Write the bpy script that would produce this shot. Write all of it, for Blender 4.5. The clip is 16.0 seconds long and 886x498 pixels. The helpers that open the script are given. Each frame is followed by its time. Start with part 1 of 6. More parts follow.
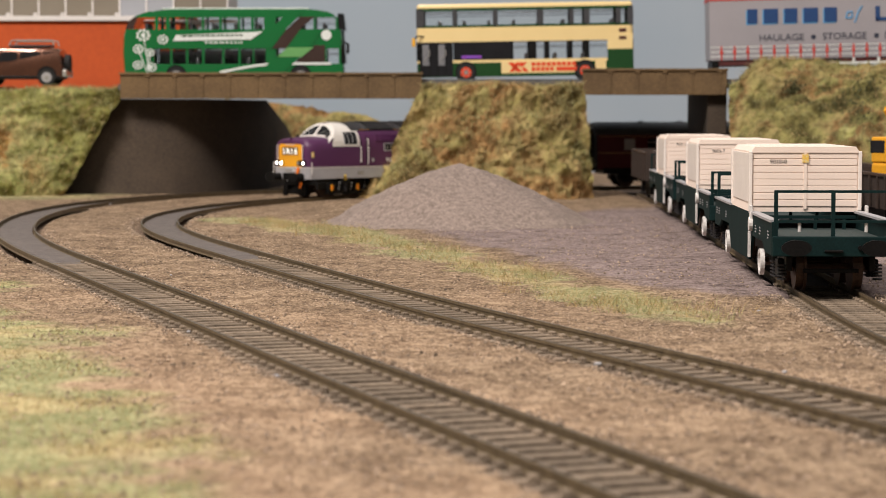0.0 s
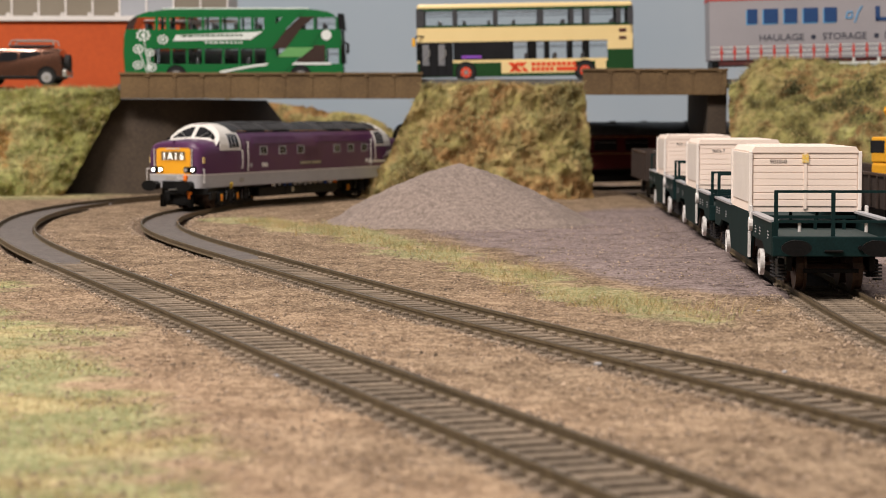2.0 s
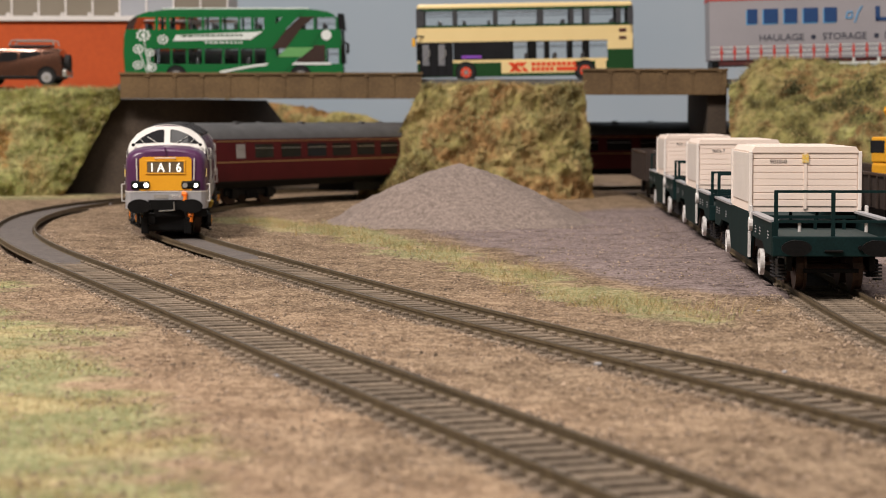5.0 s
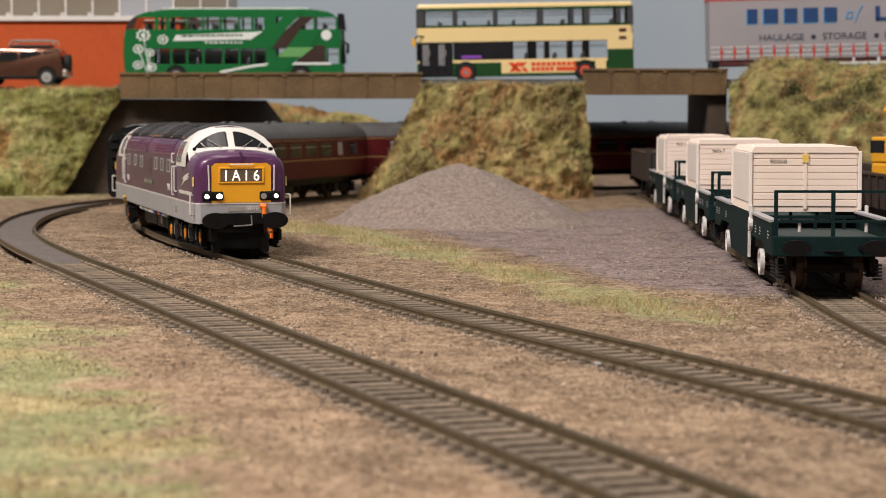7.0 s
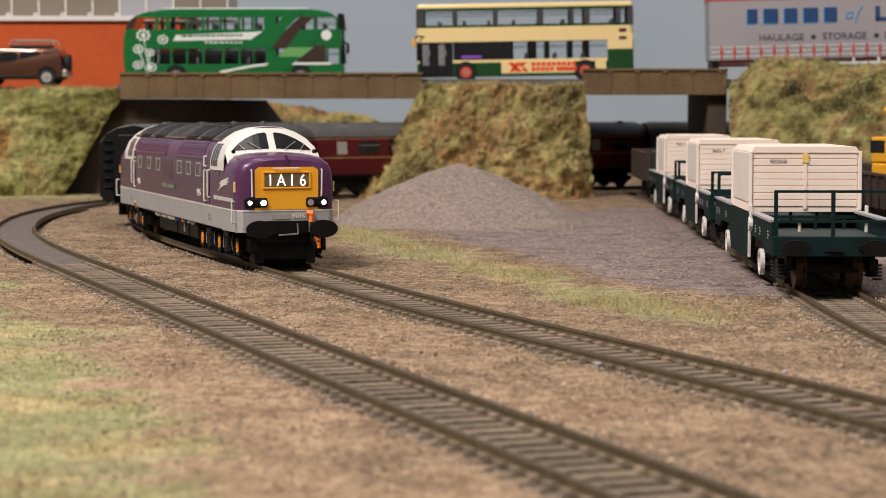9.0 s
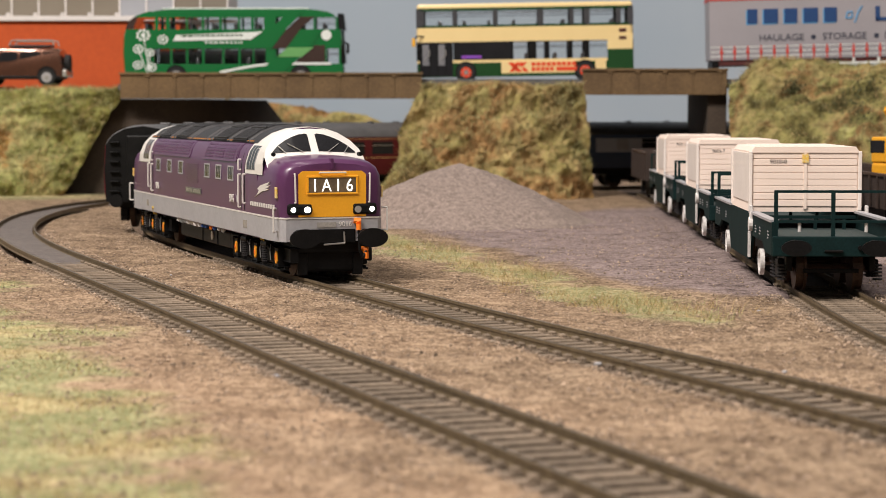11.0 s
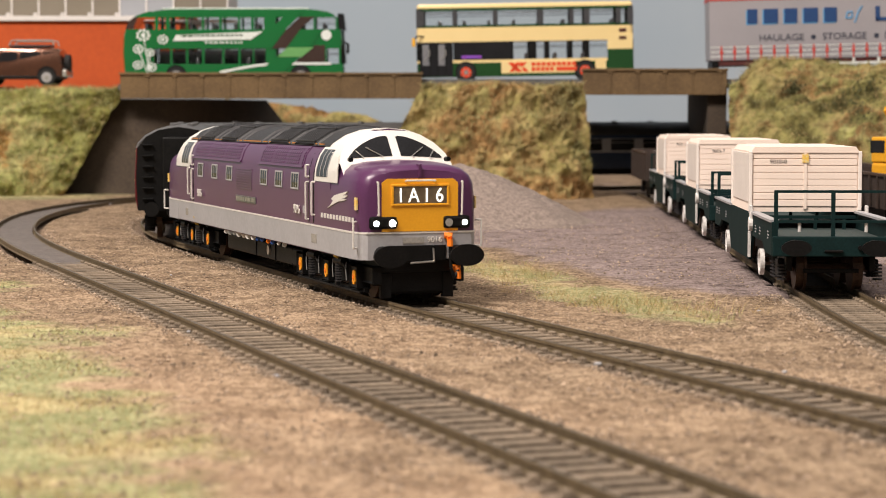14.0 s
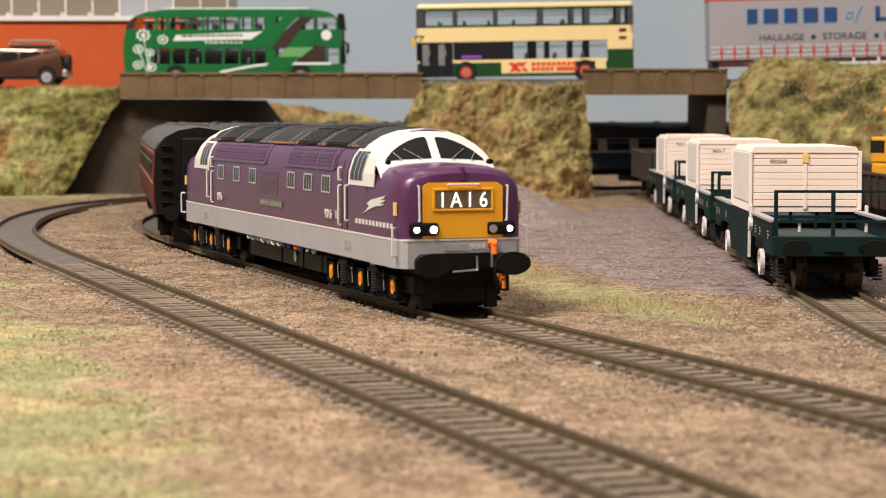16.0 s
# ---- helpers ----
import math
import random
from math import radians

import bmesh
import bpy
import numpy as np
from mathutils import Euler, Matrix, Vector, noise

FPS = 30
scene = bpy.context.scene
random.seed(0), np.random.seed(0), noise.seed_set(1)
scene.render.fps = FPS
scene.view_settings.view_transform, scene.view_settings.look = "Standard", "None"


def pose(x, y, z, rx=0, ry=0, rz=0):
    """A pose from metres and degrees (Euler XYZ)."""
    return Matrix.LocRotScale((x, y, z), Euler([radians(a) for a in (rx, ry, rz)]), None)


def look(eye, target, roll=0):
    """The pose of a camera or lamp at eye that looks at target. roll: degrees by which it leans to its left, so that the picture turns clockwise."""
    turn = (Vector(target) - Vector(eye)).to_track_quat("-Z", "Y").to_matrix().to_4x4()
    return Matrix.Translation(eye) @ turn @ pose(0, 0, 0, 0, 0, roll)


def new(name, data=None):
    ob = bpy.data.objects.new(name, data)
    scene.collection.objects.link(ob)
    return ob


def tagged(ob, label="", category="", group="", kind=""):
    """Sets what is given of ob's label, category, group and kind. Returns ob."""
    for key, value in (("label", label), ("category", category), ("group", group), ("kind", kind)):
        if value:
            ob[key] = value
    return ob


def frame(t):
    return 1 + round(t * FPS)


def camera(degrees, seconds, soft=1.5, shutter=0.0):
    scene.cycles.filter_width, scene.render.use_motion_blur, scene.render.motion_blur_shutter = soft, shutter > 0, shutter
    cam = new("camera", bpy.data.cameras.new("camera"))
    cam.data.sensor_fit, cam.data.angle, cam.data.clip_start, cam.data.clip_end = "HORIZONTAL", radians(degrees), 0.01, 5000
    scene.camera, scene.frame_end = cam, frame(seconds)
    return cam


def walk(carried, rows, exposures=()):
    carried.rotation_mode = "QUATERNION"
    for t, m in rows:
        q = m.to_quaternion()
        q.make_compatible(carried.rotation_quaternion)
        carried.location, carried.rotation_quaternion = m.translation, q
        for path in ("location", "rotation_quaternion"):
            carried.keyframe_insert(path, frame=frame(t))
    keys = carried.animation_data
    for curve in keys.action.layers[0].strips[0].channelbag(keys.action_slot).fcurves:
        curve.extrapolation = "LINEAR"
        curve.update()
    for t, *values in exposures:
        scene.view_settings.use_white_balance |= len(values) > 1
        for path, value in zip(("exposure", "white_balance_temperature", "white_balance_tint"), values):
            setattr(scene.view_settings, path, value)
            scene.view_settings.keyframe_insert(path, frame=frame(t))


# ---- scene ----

MM = 0.001
cam = camera(25.724, 16.0, soft=0.9)
# the lens stands open a little: sharpest in the middle distance
cam.data.dof.use_dof = True
cam.data.dof.focus_distance = 0.62
cam.data.dof.aperture_fstop = 42.0
walk(cam, [(0.0, pose(0, 0, 0.05033, 86.127, 0, 0)), (16.0, pose(0, 0, 0.05033, 86.127, 0, 0))], exposures=[(0.0, 0.06, 6350, 10), (2.8, 0.02, 6320, 10), (3.4, -0.07, 6300, 10), (9.2, -0.07, 6300, 10), (11.3, 0.13, 6330, 10), (12.4, 0.17, 6450, 10), (13.4, 0.23, 6500, 10), (16.0, 0.25, 6500, 10)])

# ---------------------------------------------------------------- light of the exhibition hall
world = bpy.data.worlds.new("hall")
scene.world = world
world.use_nodes = True
world.node_tree.nodes["Background"].inputs[0].default_value = (1.0, 0.92, 0.87, 1)
world.node_tree.nodes["Background"].inputs[1].default_value = 0.17


def hall_lamp(x, y, z, tx, ty, sx, sy, watts):
    li = bpy.data.lights.new("hall_lamp", "AREA")
    li.shape, li.size, li.size_y, li.energy, li.color = "RECTANGLE", sx, sy, watts, (1.0, 0.90, 0.815)
    ob = new("hall_lamp", li)
    ob.matrix_world = look((x, y, z), (tx, ty, 0))


hall_lamp(-0.85, -0.2, 1.6, -0.05, 0.85, 0.9, 0.3, 58)
hall_lamp(0.8, -0.2, 1.7, 0.05, 1.0, 1.0, 0.3, 11)
hall_lamp(-0.2, 1.2, 2.3, 0.0, 1.3, 1.6, 0.3, 13)


# ---------------------------------------------------------------- materials
def mat(name, a, b=None, rough=0.6, metal=0.0, scale=300.0, bump=0.0, fine=1500.0, spread=0.25, coat=0.0, emit=0.0, rand=0.0, spec=0.4, island=0.0):
    m = bpy.data.materials.new(name)
    m.use_nodes = True
    nt = m.node_tree
    bs = nt.nodes["Principled BSDF"]
    b = b or tuple(c * 0.8 for c in a)
    tc = nt.nodes.new("ShaderNodeTexCoord")
    n1 = nt.nodes.new("ShaderNodeTexNoise")
    n1.inputs["Scale"].default_value, n1.inputs["Detail"].default_value = scale, 5
    n2 = nt.nodes.new("ShaderNodeTexNoise")
    n2.inputs["Scale"].default_value, n2.inputs["Detail"].default_value = fine, 3
    for n in (n1, n2):
        nt.links.new(tc.outputs["Object"], n.inputs["Vector"])
    add = nt.nodes.new("ShaderNodeMath")
    add.operation = "ADD"
    nt.links.new(n1.outputs[0], add.inputs[0])
    nt.links.new(n2.outputs[0], add.inputs[1])
    rg = nt.nodes.new("ShaderNodeMapRange")
    rg.inputs[1].default_value, rg.inputs[2].default_value = 1.0 - spread, 1.0 + spread
    nt.links.new(add.outputs[0], rg.inputs[0])
    mx = nt.nodes.new("ShaderNodeMix")
    mx.data_type = "RGBA"
    mx.inputs[6].default_value, mx.inputs[7].default_value = (*a, 1), (*b, 1)
    nt.links.new(rg.outputs[0], mx.inputs[0])
    last = mx.outputs[2]
    if rand or island:
        oi = nt.nodes.new("ShaderNodeObjectInfo" if rand else "ShaderNodeNewGeometry")
        rand = rand or island
        r2 = nt.nodes.new("ShaderNodeMapRange")
        r2.inputs[3].default_value, r2.inputs[4].default_value = 1 - rand, 1 + rand
        nt.links.new(oi.outputs["Random Per Island" if island else "Random"], r2.inputs[0])
        hs = nt.nodes.new("ShaderNodeHueSaturation")
        nt.links.new(r2.outputs[0], hs.inputs["Value"])
        nt.links.new(last, hs.inputs["Color"])
        last = hs.outputs[0]
    nt.links.new(last, bs.inputs["Base Color"])
    bs.inputs["Roughness"].default_value, bs.inputs["Metallic"].default_value = rough, metal
    bs.inputs["Specular IOR Level"].default_value = spec
    bs.inputs["Coat Weight"].default_value = coat
    bs.inputs["Coat Roughness"].default_value = 0.08
    if emit:
        bs.inputs["Emission Color"].default_value = (*a, 1)
        bs.inputs["Emission Strength"].default_value = emit
    if bump:
        bp = nt.nodes.new("ShaderNodeBump")
        bp.inputs["Strength"].default_value, bp.inputs["Distance"].default_value = bump, 0.0006
        nt.links.new(add.outputs[0], bp.inputs["Height"])
        nt.links.new(bp.outputs[0], bs.inputs["Normal"])
    return m


def glass_mat(name, tint, rough=0.03):
    m = bpy.data.materials.new(name)
    m.use_nodes = True
    nt = m.node_tree
    bs = nt.nodes["Principled BSDF"]
    bs.inputs["Base Color"].default_value = (*tint, 1)
    bs.inputs["Roughness"].default_value = rough
    bs.inputs["Transmission Weight"].default_value = 1.0
    bs.inputs["IOR"].default_value = 1.05
    return m


M = {
    "rail_side": mat("rusty rail side", (0.19, 0.14, 0.08), (0.11, 0.08, 0.046), 0.65, 0.25, 400, 0.2),
    "sleeper": mat("weathered sleeper", (0.235, 0.18, 0.128), (0.125, 0.094, 0.066), 0.9, 0, 350, 0.5, rand=0.22),
    # this dark colour holds the shade of the sleeper gaps as well as dirt
    "bed": mat("ballast darkened for dirt and gap shade", (0.055, 0.042, 0.032), (0.028, 0.022, 0.018), 0.95, 0, 500, 0.6),
    "infill": mat("grey ballast infill", (0.16, 0.135, 0.12), (0.09, 0.075, 0.068), 0.7, 0, 250, 0.5),
    "stone": mat("loose stones", (0.40, 0.30, 0.215), (0.20, 0.15, 0.11), 0.9, 0, 900, 0.2, 300, island=0.55),
    "concrete": mat("brown weathered concrete", (0.17, 0.108, 0.05), (0.10, 0.062, 0.03), 0.85, 0, 60, 0.3, 900),
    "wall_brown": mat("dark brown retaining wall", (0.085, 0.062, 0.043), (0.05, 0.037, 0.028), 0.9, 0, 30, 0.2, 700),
    "road": mat("grey model road", (0.12, 0.12, 0.12), (0.08, 0.08, 0.08), 0.9, 0, 100, 0.2),
    "sky": mat("painted sky board", (0.33, 0.40, 0.47), (0.37, 0.43, 0.49), 0.95, 0, 3, 0, 9),
    "heap": mat("grey brown gravel", (0.33, 0.26, 0.222), (0.155, 0.12, 0.102), 0.95, 0, 480, 1.0, 1500),
    "purple": mat("satin purple paint", (0.088, 0.026, 0.082), (0.079, 0.023, 0.074), 0.34, 0, 60, 0.0, 800, coat=0.15),
    "bodygrey": mat("light grey paint", (0.38, 0.37, 0.38), (0.33, 0.32, 0.33), 0.45, 0, 90, 0.0, 700),
    "white": mat("white paint", (0.70, 0.665, 0.62), (0.64, 0.61, 0.57), 0.4, 0, 120, 0.0),
    "roofgrey": mat("dark grey roof", (0.032, 0.030, 0.032), (0.018, 0.017, 0.019), 0.55, 0, 150, 0.2),
    "black": mat("matt black plastic", (0.008, 0.0075, 0.0075), (0.004, 0.004, 0.004), 0.5, 0, 200, 0.1, spec=0.16),
    "yellow": mat("warm yellow panel", (0.86, 0.40, 0.02), (0.80, 0.36, 0.018), 0.4, 0, 60, 0.0),
    "orange": mat("orange paint", (0.9, 0.22, 0.01), (0.8, 0.18, 0.01), 0.5),
    "glass": mat("dark cab glass", (0.02, 0.02, 0.022), (0.012, 0.012, 0.013), 0.12, 0, 50, 0, spec=0.2),
    "greyglass": mat("grey side glazing", (0.028, 0.028, 0.03), (0.014, 0.014, 0.015), 0.12, 0, 150, 0, spec=0.3),
    "lamp": mat("lit headlamp", (1.0, 0.93, 0.78), (1.0, 0.93, 0.78), 0.2, emit=14),
    "marker": mat("dim lamp lens", (0.35, 0.33, 0.30), (0.25, 0.24, 0.22), 0.15),
    "brass": mat("brass yellow fitting", (0.55, 0.38, 0.05), (0.4, 0.26, 0.04), 0.45, 0.2),
    "steel": mat("bright steel", (0.6, 0.58, 0.55), (0.4, 0.39, 0.37), 0.3, 0.8),
    "maroon": mat("maroon coach paint", (0.10, 0.011, 0.013), (0.075, 0.008, 0.010), 0.5, 0, 80, 0, spec=0.2),
    "lining": mat("cream lining", (0.55, 0.36, 0.14), (0.5, 0.32, 0.12), 0.5),
    "coachroof": mat("grey coach roof", (0.10, 0.096, 0.096), (0.06, 0.058, 0.058), 0.5, 0, 120, 0.1),
    "bluecoach": mat("blue coach paint", (0.02, 0.045, 0.10), (0.015, 0.035, 0.08), 0.35),
    "greycoach": mat("pale grey coach band", (0.45, 0.46, 0.47), (0.4, 0.41, 0.42), 0.4),
    "flask": mat("cream flask cover", (0.88, 0.735, 0.64), (0.84, 0.695, 0.60), 0.5, 0, 150, 0.05, spread=0.4),
    "flaskedge": mat("off white flask end", (0.84, 0.76, 0.70), (0.78, 0.70, 0.64), 0.5, 0, 150, 0.05),
    "wagongreen": mat("dark green wagon paint", (0.006, 0.022, 0.022), (0.004, 0.014, 0.014), 0.7, 0, 120, 0.05, spec=0.12),
    "wagonfloor": mat("grey green deck", (0.038, 0.052, 0.05), (0.022, 0.032, 0.031), 0.8, 0, 300, 0.3),
    "wheelwhite": mat("white wheel rim", (0.78, 0.75, 0.72), (0.55, 0.52, 0.5), 0.5, 0, 300),
    "rust": mat("brown wheel tread", (0.10, 0.055, 0.035), (0.05, 0.03, 0.02), 0.5, 0.3, 300),
    "wagonbrown": mat("weathered brown wagon", (0.045, 0.028, 0.021), (0.026, 0.017, 0.013), 0.8, 0, 120, 0.3),
    "load": mat("pale grey wagon load", (0.35, 0.33, 0.32), (0.2, 0.19, 0.18), 0.9, 0, 400, 0.8),
    "digger": mat("yellow machine paint", (0.75, 0.36, 0.02), (0.65, 0.3, 0.02), 0.4),
    "busgreen": mat("glossy green bus paint", (0.008, 0.135, 0.032), (0.007, 0.12, 0.028), 0.16, 0, 60, 0, coat=0.8),
    "buslight": mat("light green band", (0.15, 0.36, 0.12), (0.13, 0.33, 0.11), 0.2, coat=0.5),
    "busdark": mat("dark green bus paint", (0.012, 0.06, 0.014), (0.010, 0.05, 0.012), 0.2, 0, 60, 0, coat=0.5),
    "buscream": mat("cream bus paint", (0.80, 0.62, 0.30), (0.77, 0.59, 0.28), 0.25, 0, 60, 0, coat=0.4),
    "busred": mat("red vinyl", (0.70, 0.07, 0.02), (0.65, 0.06, 0.02), 0.35),
    "buswhite": mat("white vinyl", (0.72, 0.75, 0.72), (0.66, 0.69, 0.66), 0.3),
    "seat": mat("dark seat moulding", (0.05, 0.05, 0.055), (0.03, 0.03, 0.035), 0.6),
    "tyre": mat("black tyre", (0.018, 0.017, 0.017), (0.012, 0.012, 0.012), 0.8),
    "pane": glass_mat("clear bus glazing", (0.96, 0.97, 0.97)),
    "bronze": mat("bronze car paint", (0.11, 0.042, 0.02), (0.085, 0.033, 0.016), 0.2, 0.5, 60, 0, coat=0.8),
    "orangewall": mat("orange red building wall", (0.52, 0.085, 0.016), (0.45, 0.07, 0.014), 0.8, 0, 20, 0.0, 300),
    "bwin": mat("brown grey window", (0.20, 0.17, 0.13), (0.24, 0.21, 0.17), 0.3, 0, 20),
    "bwin2": mat("blue grey window", (0.36, 0.37, 0.40), (0.32, 0.33, 0.36), 0.3, 0, 20),
    "cornice": mat("pale cornice", (0.72, 0.68, 0.65), (0.66, 0.62, 0.6), 0.6),
    "curtain": mat("grey trailer curtain", (0.32, 0.30, 0.32), (0.28, 0.265, 0.28), 0.5, 0, 30, 0.05),
    "navy": mat("navy lettering", (0.02, 0.06, 0.17), (0.018, 0.05, 0.15), 0.4),
    "skyblue": mat("light blue lettering shade", (0.10, 0.32, 0.58), (0.09, 0.29, 0.53), 0.4),
    "strap": mat("red strap", (0.55, 0.06, 0.045), (0.48, 0.05, 0.04), 0.5),
    "chassis": mat("dark red chassis", (0.10, 0.02, 0.018), (0.06, 0.014, 0.013), 0.6),
    "purplepanel": mat("small purple sign", (0.25, 0.05, 0.4), (0.2, 0.1, 0.5), 0.4),
    "amber": mat("amber mirror back", (0.8, 0.42, 0.03), (0.7, 0.36, 0.03), 0.4),
}


def ground_mat():
    """Brown scatter; the mesh attribute 'zone' says where grass (r), yard gravel (g) and paler near ground (b) lie."""
    m = bpy.data.materials.new("scenic ground cover")
    m.use_nodes = True
    nt = m.node_tree
    bs = nt.nodes["Principled BSDF"]
    bs.inputs["Roughness"].default_value = 0.95
    bs.inputs["Specular IOR Level"].default_value = 0.15
    tc = nt.nodes.new("ShaderNodeTexCoord")

    def noise_node(scale, detail):
        n = nt.nodes.new("ShaderNodeTexNoise")
        n.inputs["Scale"].default_value, n.inputs["Detail"].default_value = scale, detail
        nt.links.new(tc.outputs["Object"], n.inputs["Vector"])
        return n

    def ramp(src, stops):
        r = nt.nodes.new("ShaderNodeValToRGB")
        r.color_ramp.elements[0].position, r.color_ramp.elements[0].color = stops[0][0], (*stops[0][1], 1)
        r.color_ramp.elements[1].position, r.color_ramp.elements[1].color = stops[-1][0], (*stops[-1][1], 1)
        for p, c in stops[1:-1]:
            e = r.color_ramp.elements.new(p)
            e.color = (*c, 1)
        nt.links.new(src, r.inputs[0])
        return r.outputs[0]

    def mix(f, a, b):
        x = nt.nodes.new("ShaderNodeMix")
        x.data_type = "RGBA"
        nt.links.new(f, x.inputs[0])
        nt.links.new(a, x.inputs[6])
        nt.links.new(b, x.inputs[7])
        return x.outputs[2]

    big, mid, grit, fine = noise_node(14, 4), noise_node(60, 5), noise_node(420, 3), noise_node(1250, 4)

    def weigh(src, k, rest=None):
        x = nt.nodes.new("ShaderNodeMath")
        x.operation = "MULTIPLY_ADD"
        x.inputs[1].default_value, x.inputs[2].default_value = k, 0.0
        nt.links.new(src, x.inputs[0])
        if rest:
            nt.links.new(rest, x.inputs[2])
        return x.outputs[0]

    v = weigh(fine.outputs[0], 0.46, weigh(grit.outputs[0], 0.32, weigh(mid.outputs[0], 0.22)))
    brown = ramp(v, [(0.385, (0.06, 0.038, 0.025)), (0.49, (0.20, 0.138, 0.088)), (0.59, (0.41, 0.30, 0.20))])
    pale_brown = ramp(v, [(0.385, (0.12, 0.074, 0.047)), (0.49, (0.31, 0.21, 0.132)), (0.59, (0.50, 0.355, 0.235))])
    grass = ramp(v, [(0.385, (0.12, 0.125, 0.05)), (0.49, (0.265, 0.27, 0.13)), (0.59, (0.44, 0.415, 0.225))])
    yard = ramp(v, [(0.385, (0.095, 0.07, 0.063)), (0.49, (0.225, 0.172, 0.16)), (0.59, (0.33, 0.262, 0.245))])
    at = nt.nodes.new("ShaderNodeAttribute")
    at.attribute_name = "zone"
    sep = nt.nodes.new("ShaderNodeSeparateColor")
    nt.links.new(at.outputs["Color"], sep.inputs[0])
    patchy = nt.nodes.new("ShaderNodeMath")
    patchy.operation = "MULTIPLY"
    lift = nt.nodes.new("ShaderNodeMapRange")
    lift.inputs[1].default_value, lift.inputs[2].default_value = 0.35, 0.65
    lift.inputs[3].default_value, lift.inputs[4].default_value = 0.3, 1.3
    nt.links.new(big.outputs[0], lift.inputs[0])
    nt.links.new(lift.outputs[0], patchy.inputs[0])
    nt.links.new(sep.outputs[2], patchy.inputs[1])
    patchy.use_clamp = True
    col = mix(patchy.outputs[0], brown, pale_brown)
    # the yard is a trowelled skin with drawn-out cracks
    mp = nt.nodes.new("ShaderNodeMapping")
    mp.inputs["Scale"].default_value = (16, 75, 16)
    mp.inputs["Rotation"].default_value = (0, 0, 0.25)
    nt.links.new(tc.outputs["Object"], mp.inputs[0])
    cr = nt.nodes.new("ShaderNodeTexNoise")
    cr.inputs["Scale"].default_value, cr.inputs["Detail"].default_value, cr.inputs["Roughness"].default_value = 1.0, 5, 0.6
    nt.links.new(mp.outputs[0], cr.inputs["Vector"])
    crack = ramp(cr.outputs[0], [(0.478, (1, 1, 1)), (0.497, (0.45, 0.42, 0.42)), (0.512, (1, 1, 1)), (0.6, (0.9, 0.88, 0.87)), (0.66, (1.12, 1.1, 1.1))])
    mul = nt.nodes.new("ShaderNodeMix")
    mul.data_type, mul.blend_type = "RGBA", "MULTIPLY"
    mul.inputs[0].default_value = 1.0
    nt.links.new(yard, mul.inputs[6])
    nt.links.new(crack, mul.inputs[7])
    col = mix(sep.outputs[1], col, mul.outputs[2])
    straw = ramp(v, [(0.385, (0.19, 0.14, 0.065)), (0.49, (0.43, 0.35, 0.17)), (0.59, (0.58, 0.49, 0.28))])
    blot = noise_node(32, 3)
    spot = nt.nodes.new("ShaderNodeMapRange")
    spot.inputs[1].default_value, spot.inputs[2].default_value = 0.48, 0.62
    nt.links.new(blot.outputs[0], spot.inputs[0])
    col = mix(sep.outputs[0], col, mix(spot.outputs[0], grass, straw))
    nt.links.new(col, bs.inputs["Base Color"])
    bp = nt.nodes.new("ShaderNodeBump")
    bp.inputs["Strength"].default_value, bp.inputs["Distance"].default_value = 1.0, 0.0012
    nt.links.new(weigh(fine.outputs[0], 0.6, weigh(grit.outputs[0], 0.9)), bp.inputs["Height"])
    nt.links.new(bp.outputs[0], bs.inputs["Normal"])
    return m


